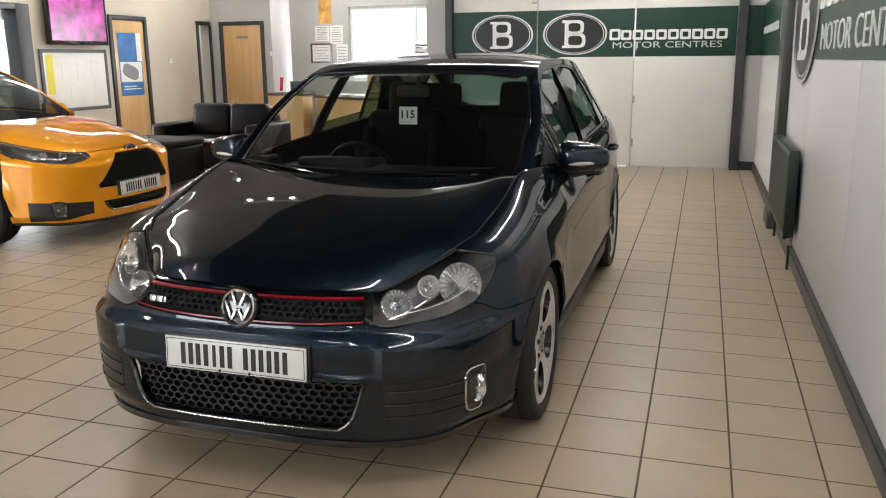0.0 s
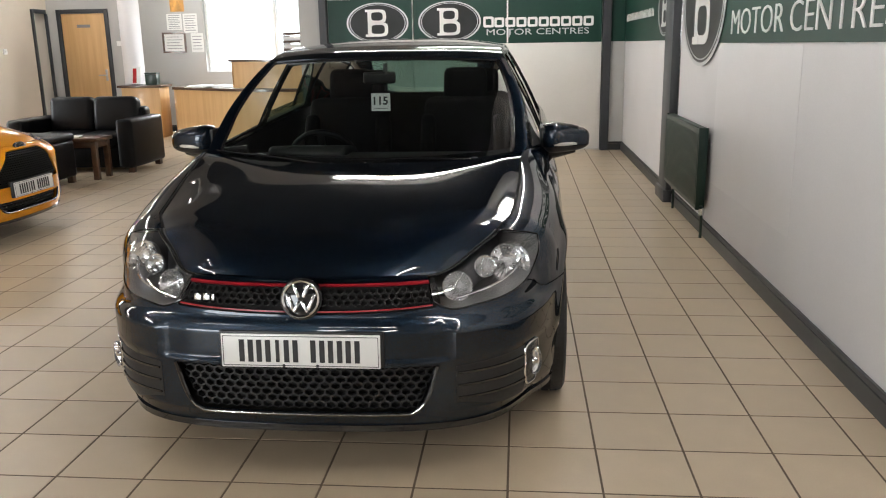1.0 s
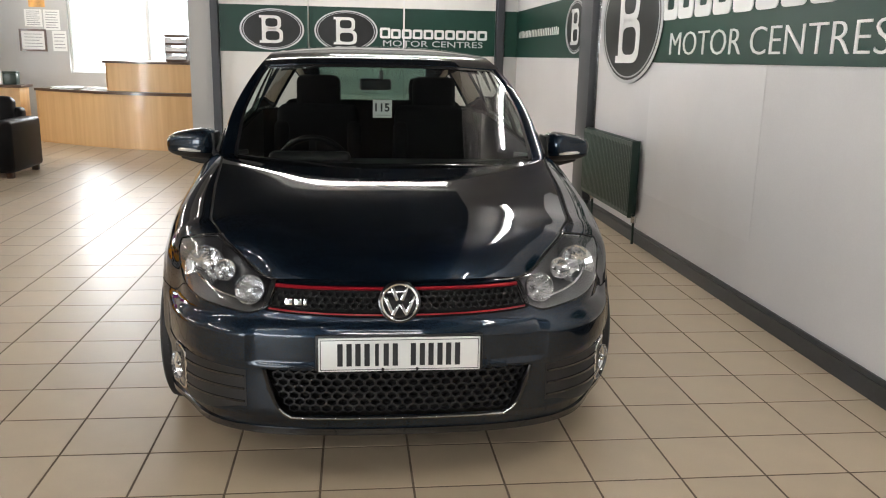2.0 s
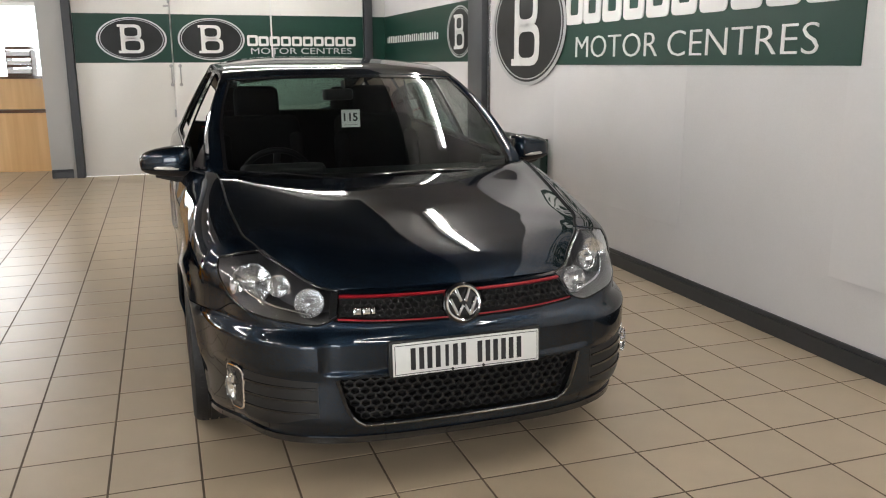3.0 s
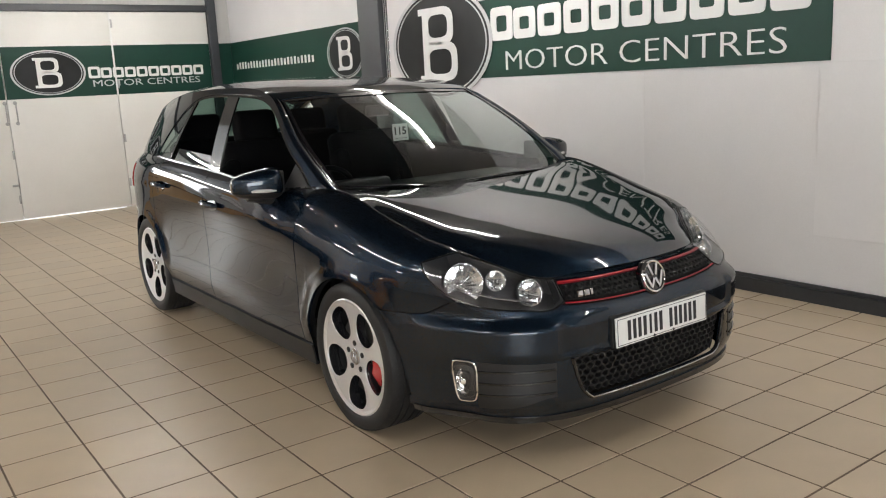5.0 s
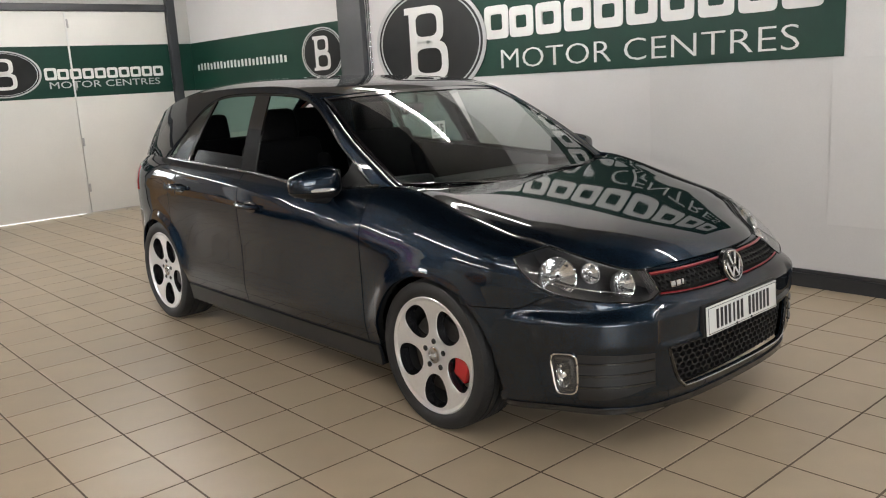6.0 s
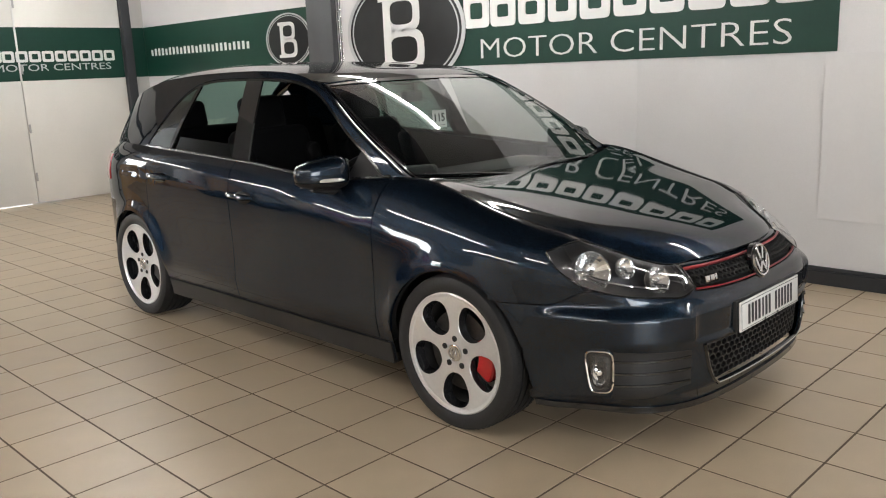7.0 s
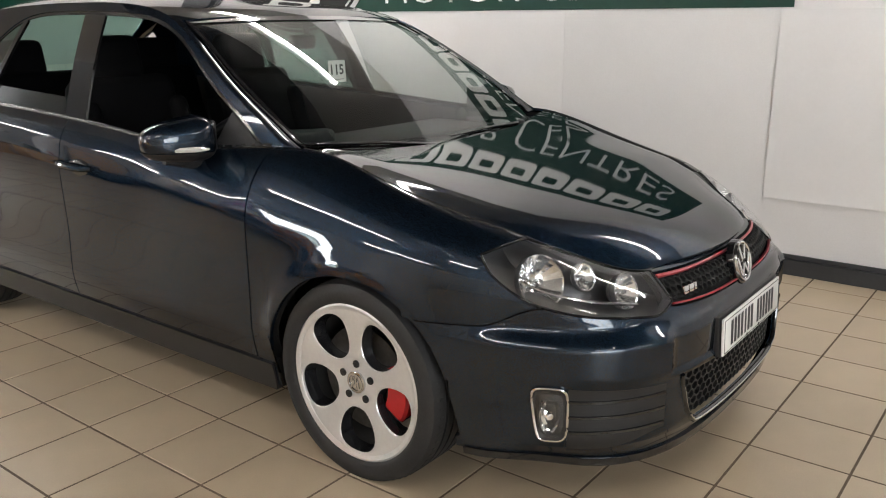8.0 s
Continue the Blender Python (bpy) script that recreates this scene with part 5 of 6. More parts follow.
        bmesh.ops.delete(low, geom=[v for v in low.verts if v.co.z > -0.018], context="VERTS")
        part("mirror_underside", moved(low, pose(sg * mx, my, mz, 0, 0, sg * 8)), "plastic", mr, "black lower half")
        part("mirror_shell", moved(bm, pose(sg * mx, my, mz, 0, 0, sg * 8)), PAINT, mr)
        part("mirror_glass", moved(box(-0.08, 0.08, -0.002, 0.002, -0.048, 0.048, 0.002), pose(sg * mx, my + 0.029, mz, 0, 0, sg * 8)), "chrome", mr, "mirror glass")
        arm = [(sg * (mx - 0.26), my + 0.02, mz - 0.055), (sg * (mx - 0.16), my, mz - 0.062), (sg * (mx - 0.04), my - 0.005, mz - 0.058), (sg * (mx + 0.05), my, mz - 0.05)]
        part("mirror_foot", tube(arm, [0.036, 0.034, 0.030, 0.014], 10), "plastic", mr)
        ind = [(sg * (mx - 0.055 + 0.165 * t), my - 0.090 + 0.083 * t ** 2.2, mz - 0.016 + 0.006 * t) for t in np.linspace(0, 1, 9)]
        part("turn_signal", tube(ind, [0.007, 0.009, 0.010, 0.010, 0.010, 0.010, 0.009, 0.008, 0.006], 8), "indicator", mr, "clear turn signal strip")
        part("mirror_base", moved(box(-0.012, 0.012, -0.09, 0.07, -0.05, 0.075, 0.01), Matrix.Translation(side(my + 0.03, mz - 0.01, sg, 0.004))), "plastic", mr)

    # cabin
    part("dashboard", box(-0.70, 0.70, 0.50, 0.92, 0.58, 0.885, 0.05, segs=3), "plastic", root, "dark soft-touch dashboard", 50)
    part("dashboard_hood", moved(box(-0.2, 0.2, -0.14, 0.14, -0.03, 0.045, 0.03, segs=3), pose(-0.36, 0.86, 0.875, -6)), "plastic", root, "", 50)
    sw = new("steering_wheel")
    sw.parent = root
    m = pose(-0.36, 1.12, 0.80, -66)
    part("wheel_rim", moved(tube([(0.185 * math.cos(a), 0.185 * math.sin(a), 0) for a in np.linspace(0, math.tau, 40, endpoint=False)], 0.016, 10, True), m), "leather", sw)
    part("airbag", moved(lathe([(-0.04, 0.05), (-0.03, 0.085), (0.0, 0.09), (0.02, 0.07), (0.028, 0.0)], 24, "Z"), m), "plastic", sw)
    for a in (0, 180, 270):
        part("spoke", moved(box(0.07, 0.18, -0.018, 0.018, -0.012, 0.008, 0.004), m @ pose(0, 0, 0, 0, 0, a)), "plastic", sw)
    for x in (-0.36, 0.36):
        st = new("front_seat")
        st.parent = root
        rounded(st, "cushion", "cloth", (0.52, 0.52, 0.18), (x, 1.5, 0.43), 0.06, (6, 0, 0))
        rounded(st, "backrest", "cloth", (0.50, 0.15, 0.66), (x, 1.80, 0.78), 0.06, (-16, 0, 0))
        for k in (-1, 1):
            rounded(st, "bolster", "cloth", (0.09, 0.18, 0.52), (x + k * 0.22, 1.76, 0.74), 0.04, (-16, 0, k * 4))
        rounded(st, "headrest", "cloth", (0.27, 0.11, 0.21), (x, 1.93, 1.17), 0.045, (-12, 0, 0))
        for k in (-1, 1):
            part("headrest_rod", tube([(x + k * 0.06, 1.89, 1.02), (x + k * 0.06, 1.92, 1.1)], 0.007), "chrome_soft", st)
    rs = new("rear_bench")
    rs.parent = root
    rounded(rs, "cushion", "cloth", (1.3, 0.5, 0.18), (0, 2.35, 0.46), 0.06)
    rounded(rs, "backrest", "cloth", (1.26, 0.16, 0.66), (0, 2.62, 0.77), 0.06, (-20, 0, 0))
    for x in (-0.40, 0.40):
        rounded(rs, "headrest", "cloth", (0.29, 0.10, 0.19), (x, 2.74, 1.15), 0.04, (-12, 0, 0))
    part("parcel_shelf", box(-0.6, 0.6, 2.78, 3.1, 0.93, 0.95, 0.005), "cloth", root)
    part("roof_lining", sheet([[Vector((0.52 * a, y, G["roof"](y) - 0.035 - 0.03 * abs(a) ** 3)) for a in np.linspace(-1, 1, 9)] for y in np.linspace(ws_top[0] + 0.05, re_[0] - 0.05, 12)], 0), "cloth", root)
    rm = part("interior_mirror", moved(box(-0.085, 0.085, -0.018, 0.018, -0.030, 0.030, 0.015, segs=3), pose(-0.03, ws_top[0] + 0.02, ws_top[1] - 0.10, 8, 0, 14)), "plastic", root, "", 50)
    part("mirror_stalk", tube([(0, ws_top[0] + 0.02, ws_top[1] - 0.08), (0, ws_top[0] + 0.03, ws_top[1] - 0.03)], 0.012), "plastic", rm)
    for sg in (-1, 1):
        rows = [[Vector((sg * 0.775, y, z)) for z in np.linspace(0.3, sh.top(sh.s_at_y(y)) - 0.01, 5)] for y in np.linspace(0.85, 2.6, 16)]
        part("door_card", sheet(rows, 0), "plastic", root)
    # wheels
    for yc in (0.0, WB):
        for sg in (-1, 1):
            wheel(root, sg * 0.766, yc, 0.309, sg, spec["rims"])
    return root, sh


def inset_plan(rows):
    """Plan rows with the upper edge given by its height and its distance from the widest line."""
    p = np.array(rows, float)
    t = np.gradient(p[:, :2], axis=0)
    t[0], t[-1] = (1, 0), (-1, 0)
    n = np.column_stack((t[:, 1], -t[:, 0])) / np.hypot(t[:, 0], t[:, 1])[:, None]
    e = p[:, :2] - n * p[:, 3:4] * 0.93
    return np.column_stack((p[:, :2], e, p[:, 2], p[:, 4]))


def golf_base(x, y, z):
    b = 0.035 * smooth01((0.40 - z) / 0.22) * smooth01((y + 0.2) / 0.3) * smooth01((3.0 - y) / 0.4)
    b += 0.007 * math.exp(-((z - 0.55) / 0.14) ** 2) * smooth01((y - 0.35) / 0.3) * smooth01((2.3 - y) / 0.3)
    front = smooth01((-0.35 - y) / 0.25)
    b += 0.040 * smooth01((z - 0.515) / 0.052) * smooth01((-0.30 - y) / 0.2)
    b += 0.015 * smooth01((0.487 - x) / 0.014) * smooth01((-0.6 - y) / 0.1) * smooth01((z - 0.412) / 0.02) * smooth01((0.552 - z) / 0.03)
    b += 0.007 * smooth01((z - 0.795 - 0.022 * y) / 0.012) * smooth01((y - 0.40) / 0.15) * smooth01((2.95 - y) / 0.3)
    b += front * (0.012 * smooth01((0.44 - z) / 0.05) - 0.012 * smooth01((0.24 - z) / 0.06))
    b += 0.034 * smooth01((0.258 - z) / 0.075) * smooth01((-0.40 - y) / 0.2)
    b += 0.012 * smooth01((0.245 - z) / 0.07) * smooth01((y + 0.86) / 0.25) * smooth01((-0.15 - y) / 0.2)
    return b


def plain_base(x, y, z):
    b = 0.035 * smooth01((0.40 - z) / 0.22) * smooth01((y + 0.2) / 0.3) * smooth01((3.0 - y) / 0.4)
    return b + 0.03 * smooth01((0.26 - z) / 0.09) * smooth01((-0.15 - y) / 0.2)


HATCH = dict(
    label="dark blue metallic five-door hatchback with red grille strips", paint="blue", wheelbase=2.578, rims="holes", rear_glass=0.075, slant=0.0, emblem_form=(1, 1, 1), fog_frame="chrome", comb="void", fog_bowl="plastic", fog_span=(0.74, 1.0),
    # x, y of the widest line; x, y, z of the upper edge; shoulder height
    plan=[(0, -0.868, 0, -0.766, 0.681, 0.13), (0.30, -0.855, 0.288, -0.748, 0.675, 0.13), (0.50, -0.812, 0.452, -0.698, 0.672, 0.145), (0.66, -0.715, 0.560, -0.572, 0.715, 0.165),
          (0.765, -0.555, 0.652, -0.455, 0.763, 0.19), (0.833, -0.33, 0.674, -0.310, 0.804, 0.22), (0.874, -0.03, 0.699, -0.02, 0.877, 0.26), (0.884, 0.33, 0.722, 0.32, 0.955, 0.25),
          (0.886, 0.62, 0.800, 0.62, 0.938, 0.19), (0.887, 1.2, 0.825, 1.2, 0.958, 0.15), (0.886, 2.0, 0.828, 2.0, 0.998, 0.13), (0.878, 2.6, 0.803, 2.6, 1.022, 0.16),
          (0.835, 2.93, 0.745, 2.90, 1.02, 0.2), (0.72, 3.16, 0.65, 3.08, 1.0, 0.2), (0.48, 3.28, 0.44, 3.18, 0.985, 0.2), (0, 3.335, 0, 3.23, 0.98, 0.2)],
    base=golf_base, seam=(0.612, 0.556), grille_half=0.435, grille_low=0.572, grille_high=0.662, lamp_end=-0.392, lamp_meet=-0.53, strips=True,
    lamp_low=Curve([(0, 0.602), (0.09, 0.579), (0.22, 0.580), (0.45, 0.592), (0.62, 0.606), (0.78, 0.632), (0.89, 0.668), (0.96, 0.706), (1.0, 0.738)]),
    lip=lambda y: 0.190 + 0.012 * smooth01((y + 0.75) / 0.3), intake=(0.238, 0.404), intake_half=0.44, rim_trim="gloss_black",
    plate_z=0.463, emblem_lift=0.006, emblem_r=0.063, fog=(0.50, 0.77, 0.235, 0.415), slats=3, vent="plastic",
    bowls=((0.668, -0.508, 0.669, 0.073, 0.047, 22, 22), (0.494, -0.670, 0.628, 0.050, 0.040, 18, 12), (0.584, -0.590, 0.676, 0.038, 0.028, 22, 16)),
    door=(0.425, 1.50, 2.36), handles=(1.37, 2.20), handle_z=(0.818, 0.862), cowl_side=0.33,
    bonnet_mid=Curve([(0, -0.768, 0.683), (0.15, -0.68, 0.738), (0.4, -0.42, 0.810), (0.7, -0.10, 0.872), (1.0, 0.22, 0.917)]),
    greenhouse=dict(
        lean=0.405, bow=0.27, taper=0.11, a0=0.37, a1=1.06, r1=2.68, c1=2.98,
        edge=Curve([(0.33, 0.918), (0.40, 0.962), (0.55, 1.052), (0.73, 1.158), (0.90, 1.257), (1.02, 1.319), (1.14, 1.362), (1.32, 1.394), (1.6, 1.408), (2.0, 1.405), (2.4, 1.387), (2.8, 1.335), (3.05, 1.26)]),
        dlo=Curve([(0.46, 0.93), (0.54, 0.998), (0.72, 1.112), (0.87, 1.208), (1.00, 1.279), (1.16, 1.332), (1.40, 1.358), (1.8, 1.366), (2.0, 1.356), (2.15, 1.318), (2.28, 1.232), (2.38, 1.12), (2.46, 1.0)]),
        windows=(0.46, 1.40, 1.54, 2.455), divider=(2.07, 2.17), ws_mid=(0.250, 0.910), ws_top=(1.022, 1.350), roof_end=(2.74, 1.415), tail_base=(3.2, 0.99),
        roof=Curve([(0.95, 1.316), (1.022, 1.352), (1.07, 1.374), (1.14, 1.390), (1.3, 1.411), (1.6, 1.437), (1.9, 1.450), (2.2, 1.453), (2.5, 1.445), (2.75, 1.428), (3.0, 1.398)]),
        mirror=(0.912, 0.70, 0.962)),
)
CAR_X, CAR_Y = -2.174, 3.277
blue_car, blue_shell = build_car(pose(CAR_X, CAR_Y, 0), HATCH)

ORANGE = dict(
    HATCH, base=plain_base, label="bright orange hatchback with a large black front grille", paint="orange", lamp_meet=None, wheelbase=2.648, rims="slots", strips=False, slant=1.0, emblem_form=(1.5, 0.7, 0.62), fog_frame="gloss_black", comb="void", fog_bowl="plastic", fog_span=(0.42, 0.66),
    plan=inset_plan([(0, -0.90, 0.725, 0.10, 0.10), (0.30, -0.88, 0.722, 0.11, 0.10), (0.50, -0.82, 0.722, 0.14, 0.11), (0.66, -0.71, 0.735, 0.18, 0.12),
          (0.775, -0.54, 0.76, 0.20, 0.14), (0.85, -0.30, 0.80, 0.19, 0.17), (0.893, -0.02, 0.86, 0.17, 0.19), (0.903, 0.33, 0.91, 0.125, 0.17),
          (0.905, 0.62, 0.94, 0.075, 0.13), (0.906, 1.2, 0.975, 0.058, 0.12), (0.905, 2.0, 1.01, 0.062, 0.13), (0.895, 2.6, 1.035, 0.08, 0.16),
          (0.85, 2.98, 1.03, 0.10, 0.2), (0.74, 3.2, 1.0, 0.11, 0.2), (0.50, 3.33, 0.985, 0.11, 0.2), (0, 3.38, 0.98, 0.11, 0.2)]),
    seam=(0.80, 0.70), grille_half=0.45, grille_low=0.44, grille_high=0.70, lamp_end=-0.20,
    lamp_low=Curve([(0, 0.69), (0.1, 0.664), (0.35, 0.655), (0.7, 0.70), (0.9, 0.76), (1.0, 0.82)]),
    intake=(0.255, 0.335), intake_half=0.40, plate_z=0.415, emblem_lift=0.150, emblem_r=0.045, fog=(0.49, 0.80, 0.215, 0.365), slats=0,
    bowls=((0.66, -0.54, 0.712, 0.034, 0.03, 24, 18), (0.54, -0.62, 0.705, 0.030, 0.03, 20, 10)),
    bonnet_mid=Curve([(0, -0.80, 0.728), (0.15, -0.68, 0.785), (0.4, -0.38, 0.86), (0.7, -0.12, 0.915), (1.0, 0.18, 0.94)]),
)
orange_car, orange_shell = build_car(pose(-6.12, 6.0, 0, 0, 0, 90), ORANGE)

# stock card that hangs in the windscreen
card = thing("stock_card", "small white card with black number hung behind the windscreen", "card", at=pose(CAR_X + 0.0, CAR_Y + 0.875, 1.135, -4))
part("card", box(-0.048, 0.048, -0.001, 0.001, -0.044, 0.044), "paper", card, "", 0)
bm, w, h = lettering("115", 0.056, 0.0006, 0.0014)
part("lettering", moved(bm, pose(-w / 2, -0.0016, -0.014)), "ink", card, "", 0)
part("rule", box(-0.036, 0.036, -0.0016, -0.001, -0.033, -0.031), "ink", card, "", 0)

# ---------- ceiling lights ----------
def batten(at, length):
    """A strip light: white tray with one glowing tube along local x."""
    b = thing("strip_light", "white batten with a lit fluorescent tube", "ceiling light", "strip lights", at)
    part("tray", box(-length / 2, length / 2, -0.05, 0.05, -0.05, 0.0, 0.008), "sign_white", b)
    part("lamp_tube", moved(lathe([(-length / 2 + 0.04, 0.0), (-length / 2 + 0.04, 0.019), (length / 2 - 0.04, 0.019), (length / 2 - 0.04, 0.0)], 14), pose(0, 0, -0.078)), "tube", b, "lit tube")
    for s in (-1, 1):
        part("lamp_holder", box(s * length / 2 - 0.02, s * length / 2 + 0.02, -0.022, 0.022, -0.105, -0.05, 0.004), "sign_white", b)
    return b


strip = batten(pose(-0.95, 5.25, H, 0, 0, 90), 1.9)
for x, y, rz in ((-0.95, 1.5, 90), (-1.7, 9.6, 0), (-2.35, 7.5, 0), (-5.6, 2.2, 90), (-5.6, 5.2, 90), (-8.2, 5.2, 90), (-8.7, 10.2, 90), (-8.7, 12.9, 90), (-6.6, 13.3, 0), (-5.2, -1.5, 0), (-2.4, -2.6, 0)):
    copy_thing(strip, pose(x, y, H, 0, 0, rz))


def spot_trio(at):
    s = thing("spot_cluster", "white plate with three lit spotlights", "spotlight", "spotlights", at)
    part("bar", box(-0.3, 0.3, -0.03, 0.03, -0.02, 0.0, 0.006), "sign_white", s)
    for x in (-0.22, 0.0, 0.22):
        c = part("can", moved(lathe([(0, 0.0), (0, 0.03), (-0.07, 0.045), (-0.075, 0.041), (-0.05, 0.0)], 20, "Z"), pose(x, 0, -0.03)), "sign_white", s)
        part("bulb", moved(lathe([(-0.062, 0.0), (-0.062, 0.036), (-0.068, 0.0)], 16, "Z"), pose(x, 0, -0.03)), "spot", c, "glowing bulb")
    return s


trio = spot_trio(pose(-4.6, 6.6, H, 0, 0, 20))
for x, y, rz in ((-4.7, 3.2, 80), (-6.9, 7.4, 20), (-3.2, 0.2, 0)):
    copy_thing(trio, pose(x, y, H, 0, 0, rz))

# ---------- reception ----------
def framed_door(name, m, w, h, label, window_poster=False, number=True):
    """A wooden flush door in a dark frame, local x along the wall, facing -y."""
    d = thing(name, label, "door", at=m, kind="structure")
    bm = box(-0.07, 0.0, -0.03, 0.08, 0, h + 0.07, 0.004)
    box(w, w + 0.07, -0.03, 0.08, 0, h + 0.07, 0.004, bm)
    box(0.0, w, -0.03, 0.08, h, h + 0.07, 0.004, bm)
    part("door_frame", bm, "post", d, "dark grey door frame")
    leaf = part("leaf", box(0.004, w - 0.004, 0.0, 0.04, 0.008, h - 0.004, 0.003), "oak", d, "light oak veneered leaf")
    part("lever_handle", tube([(w - 0.07, 0.0, 1.0), (w - 0.07, -0.05, 1.0), (w - 0.09, -0.055, 1.0), (w - 0.19, -0.055, 1.0)], 0.009), "steel", leaf, "steel lever")
    part("handle_plate", box(w - 0.09, w - 0.05, -0.006, 0.0, 0.9, 1.1, 0.003), "steel", leaf)
    if number:
        part("door_sign", box(w / 2 - 0.12, w / 2 + 0.12, -0.004, -0.0005, h - 0.24, h - 0.19), "grey_ink", leaf, "small grey nameplate", 0)
    return d


framed_door("door_4", pose(-9.5, YF, 0), 0.80, 2.06, "closed oak door in a dark grey frame")
WEST = Matrix.Rotation(radians(90), 4, "Z")          # local x runs towards +y, facing +x


def west_at(y, z, off=0.0):
    return Matrix.Translation((XL + off, y, z)) @ WEST


d5 = framed_door("door_5", west_at(11.55, 0), 0.80, 2.07, "closed oak door with a blue poster", number=False)
d6 = thing("door_6", "dark door frame round an open doorway", "door", at=west_at(13.95, 0), kind="structure")
bm = box(-0.06, 0.0, -0.03, 0.004, 0, 2.13, 0.004)
box(0.0, 0.38, -0.03, 0.004, 2.06, 2.13, 0.004, bm)
box(0.36, 0.42, -0.03, 0.004, 0, 2.06, 0.004, bm)
part("door_frame", bm, "post", d6)
# the dimness inside the doorway is put into this wall's grey
structure("wall_corridor", box(XL - 1.3, XL - 1.2, 12.6, YF + 0.2, 0, H), "pillar", "corridor wall behind the doorway, dark grey for the shade inside", "wall")
n6 = thing("notice", "white paper notice on the corridor wall", "notice", at=Matrix.Translation((XL - 1.195, 13.75, 1.75)) @ WEST)
part("sheet", box(-0.16, 0.16, -0.004, -0.001, -0.25, 0.25), "paper", n6, "", 0)
d7 = thing("door_7", "dark frame of the glazed side door", "door", at=west_at(8.66, 0), kind="structure")
bm = box(-0.06, 0.0, -0.05, 0.2, 0, 2.2, 0.004)
box(0.92, 1.16, -0.05, 0.2, 0, 2.2, 0.004, bm)
box(0.0, 0.92, -0.05, 0.2, 2.12, 2.2, 0.004, bm)
part("door_frame", bm, "post", d7)
g = part("pane", box(0.0, 0.92, 0.06, 0.07, 0.02, 2.12), "window_glass", d7, "", 0)
g.visible_shadow = False
part("push_bar", tube([(0.5, 0.05, 1.1), (0.55, 0.0, 1.1), (0.85, 0.0, 1.1), (0.9, 0.05, 1.1)], 0.012), "plastic", d7)


def sheet_notice(m, w, h, label, lines=6, material="paper", frame_mat=None, name="notice"):
    n = thing(name, label, "notice", at=m)
    part("sheet", box(-w / 2, w / 2, -0.004, -0.001, -h / 2, h / 2), material, n, "", 0)
    bm = bmesh.new()
    for k in range(lines):
        z = h / 2 - (k + 1) * h / (lines + 1)
        box(-w * 0.38, w * (0.38 - 0.12 * (k % 3 == 2)), -0.0055, -0.0045, z - h * 0.018, z + h * 0.018, 0, bm)
    if lines:
        part("text_bars", bm, "grey_ink", n, "rows of grey bars", 0)
    else:
        bm.free()
    if frame_mat:
        bm = plate_of([[(-w / 2 - 0.03, -h / 2 - 0.03), (w / 2 + 0.03, -h / 2 - 0.03), (w / 2 + 0.03, h / 2 + 0.03), (-w / 2 - 0.03, h / 2 + 0.03)],
                       [(-w / 2, -h / 2), (-w / 2, h / 2), (w / 2, h / 2), (w / 2, -h / 2)]], 0.02)
        part("picture_frame", moved(bm, pose(0, -0.021, 0)), frame_mat, n, "dark wooden frame", 0)
    return n


sheet_notice(pose(-7.475, YF, 1.535), 0.36, 0.29, "framed white certificate on the grey wall", 5, frame_mat="dark_wood", name="certificate")
sheet_notice(pose(-7.45, YF, 1.885), 0.27, 0.27, "printed white notice on the grey wall", 8)
sheet_notice(pose(-7.165, YF, 1.86), 0.25, 0.32, "printed white notice on the grey wall", 7)
sheet_notice(pose(-7.065, YF, 1.53), 0.22, 0.32, "printed white notice on the grey wall", 5)
p = sheet_notice(pose(-7.38, YF, 2.265), 0.25, 0.42, "amber printed poster on the grey wall", 0, "poster_amber", name="poster")
# blue poster on the oak door
bp = thing("poster", "blue and grey printed poster fixed to the oak door", "poster", at=west_at(11.95, 1.37))
part("sheet", box(-0.29, 0.29, -0.006, -0.002, -0.5, 0.5), "poster_blue", bp, "", 0)
part("picture_area", box(-0.27, 0.27, -0.0072, -0.0064, -0.28, 0.04), "paper", bp, "pale printed panel", 0)
part("picture_shape", moved(plate_of([oval(0, 0, 0.2, 0.11, 28, 3)], 0.001), pose(-0.02, -0.0082, -0.12, 0, 18, 0)), "grey_ink", bp, "grey printed picture", 0)
bm = box(0.17, 0.29, -0.0075, -0.0065, 0.05, 0.5)
box(-0.22, 0.22, -0.0075, -0.0065, -0.40, -0.385, 0, bm)
box(-0.22, 0.1, -0.0075, -0.0065, -0.36, -0.345, 0, bm)
spread("text_bar", bm, Matrix.Identity(4), "paper", bp)
# television and notice board
tv = thing("television", "wall television with a magenta picture", "television", at=west_at(10.68, 2.03, 0.09))
part("casing", box(-0.62, 0.62, -0.04, 0.03, -0.37, 0.36, 0.01), "gloss_black", tv)
part("screen", box(-0.57, 0.57, -0.044, -0.0405, -0.31, 0.32), "screen", tv, "lit magenta screen", 0)
part("bracket", box(-0.15, 0.15, 0.03, 0.088, -0.15, 0.15), "plastic", tv)
wb_ = thing("whiteboard", "white display board with papers", "whiteboard", at=west_at(10.65, 1.16, 0.0))
part("board", box(-0.66, 0.66, -0.02, -0.002, -0.42, 0.40, 0.004), "paper", wb_)
bm = plate_of([[(-0.7, -0.46), (0.7, -0.46), (0.7, 0.44), (-0.7, 0.44)], [(-0.65, -0.41), (-0.65, 0.39), (0.65, 0.39), (0.65, -0.41)]], 0.028)
part("board_frame", moved(bm, pose(0, -0.03, 0)), "pillar", wb_, "grey frame", 0)
part("yellow_sheet", box(-0.60, -0.46, -0.0235, -0.0215, -0.2, 0.36), "yellow", wb_, "yellow strip", 0)
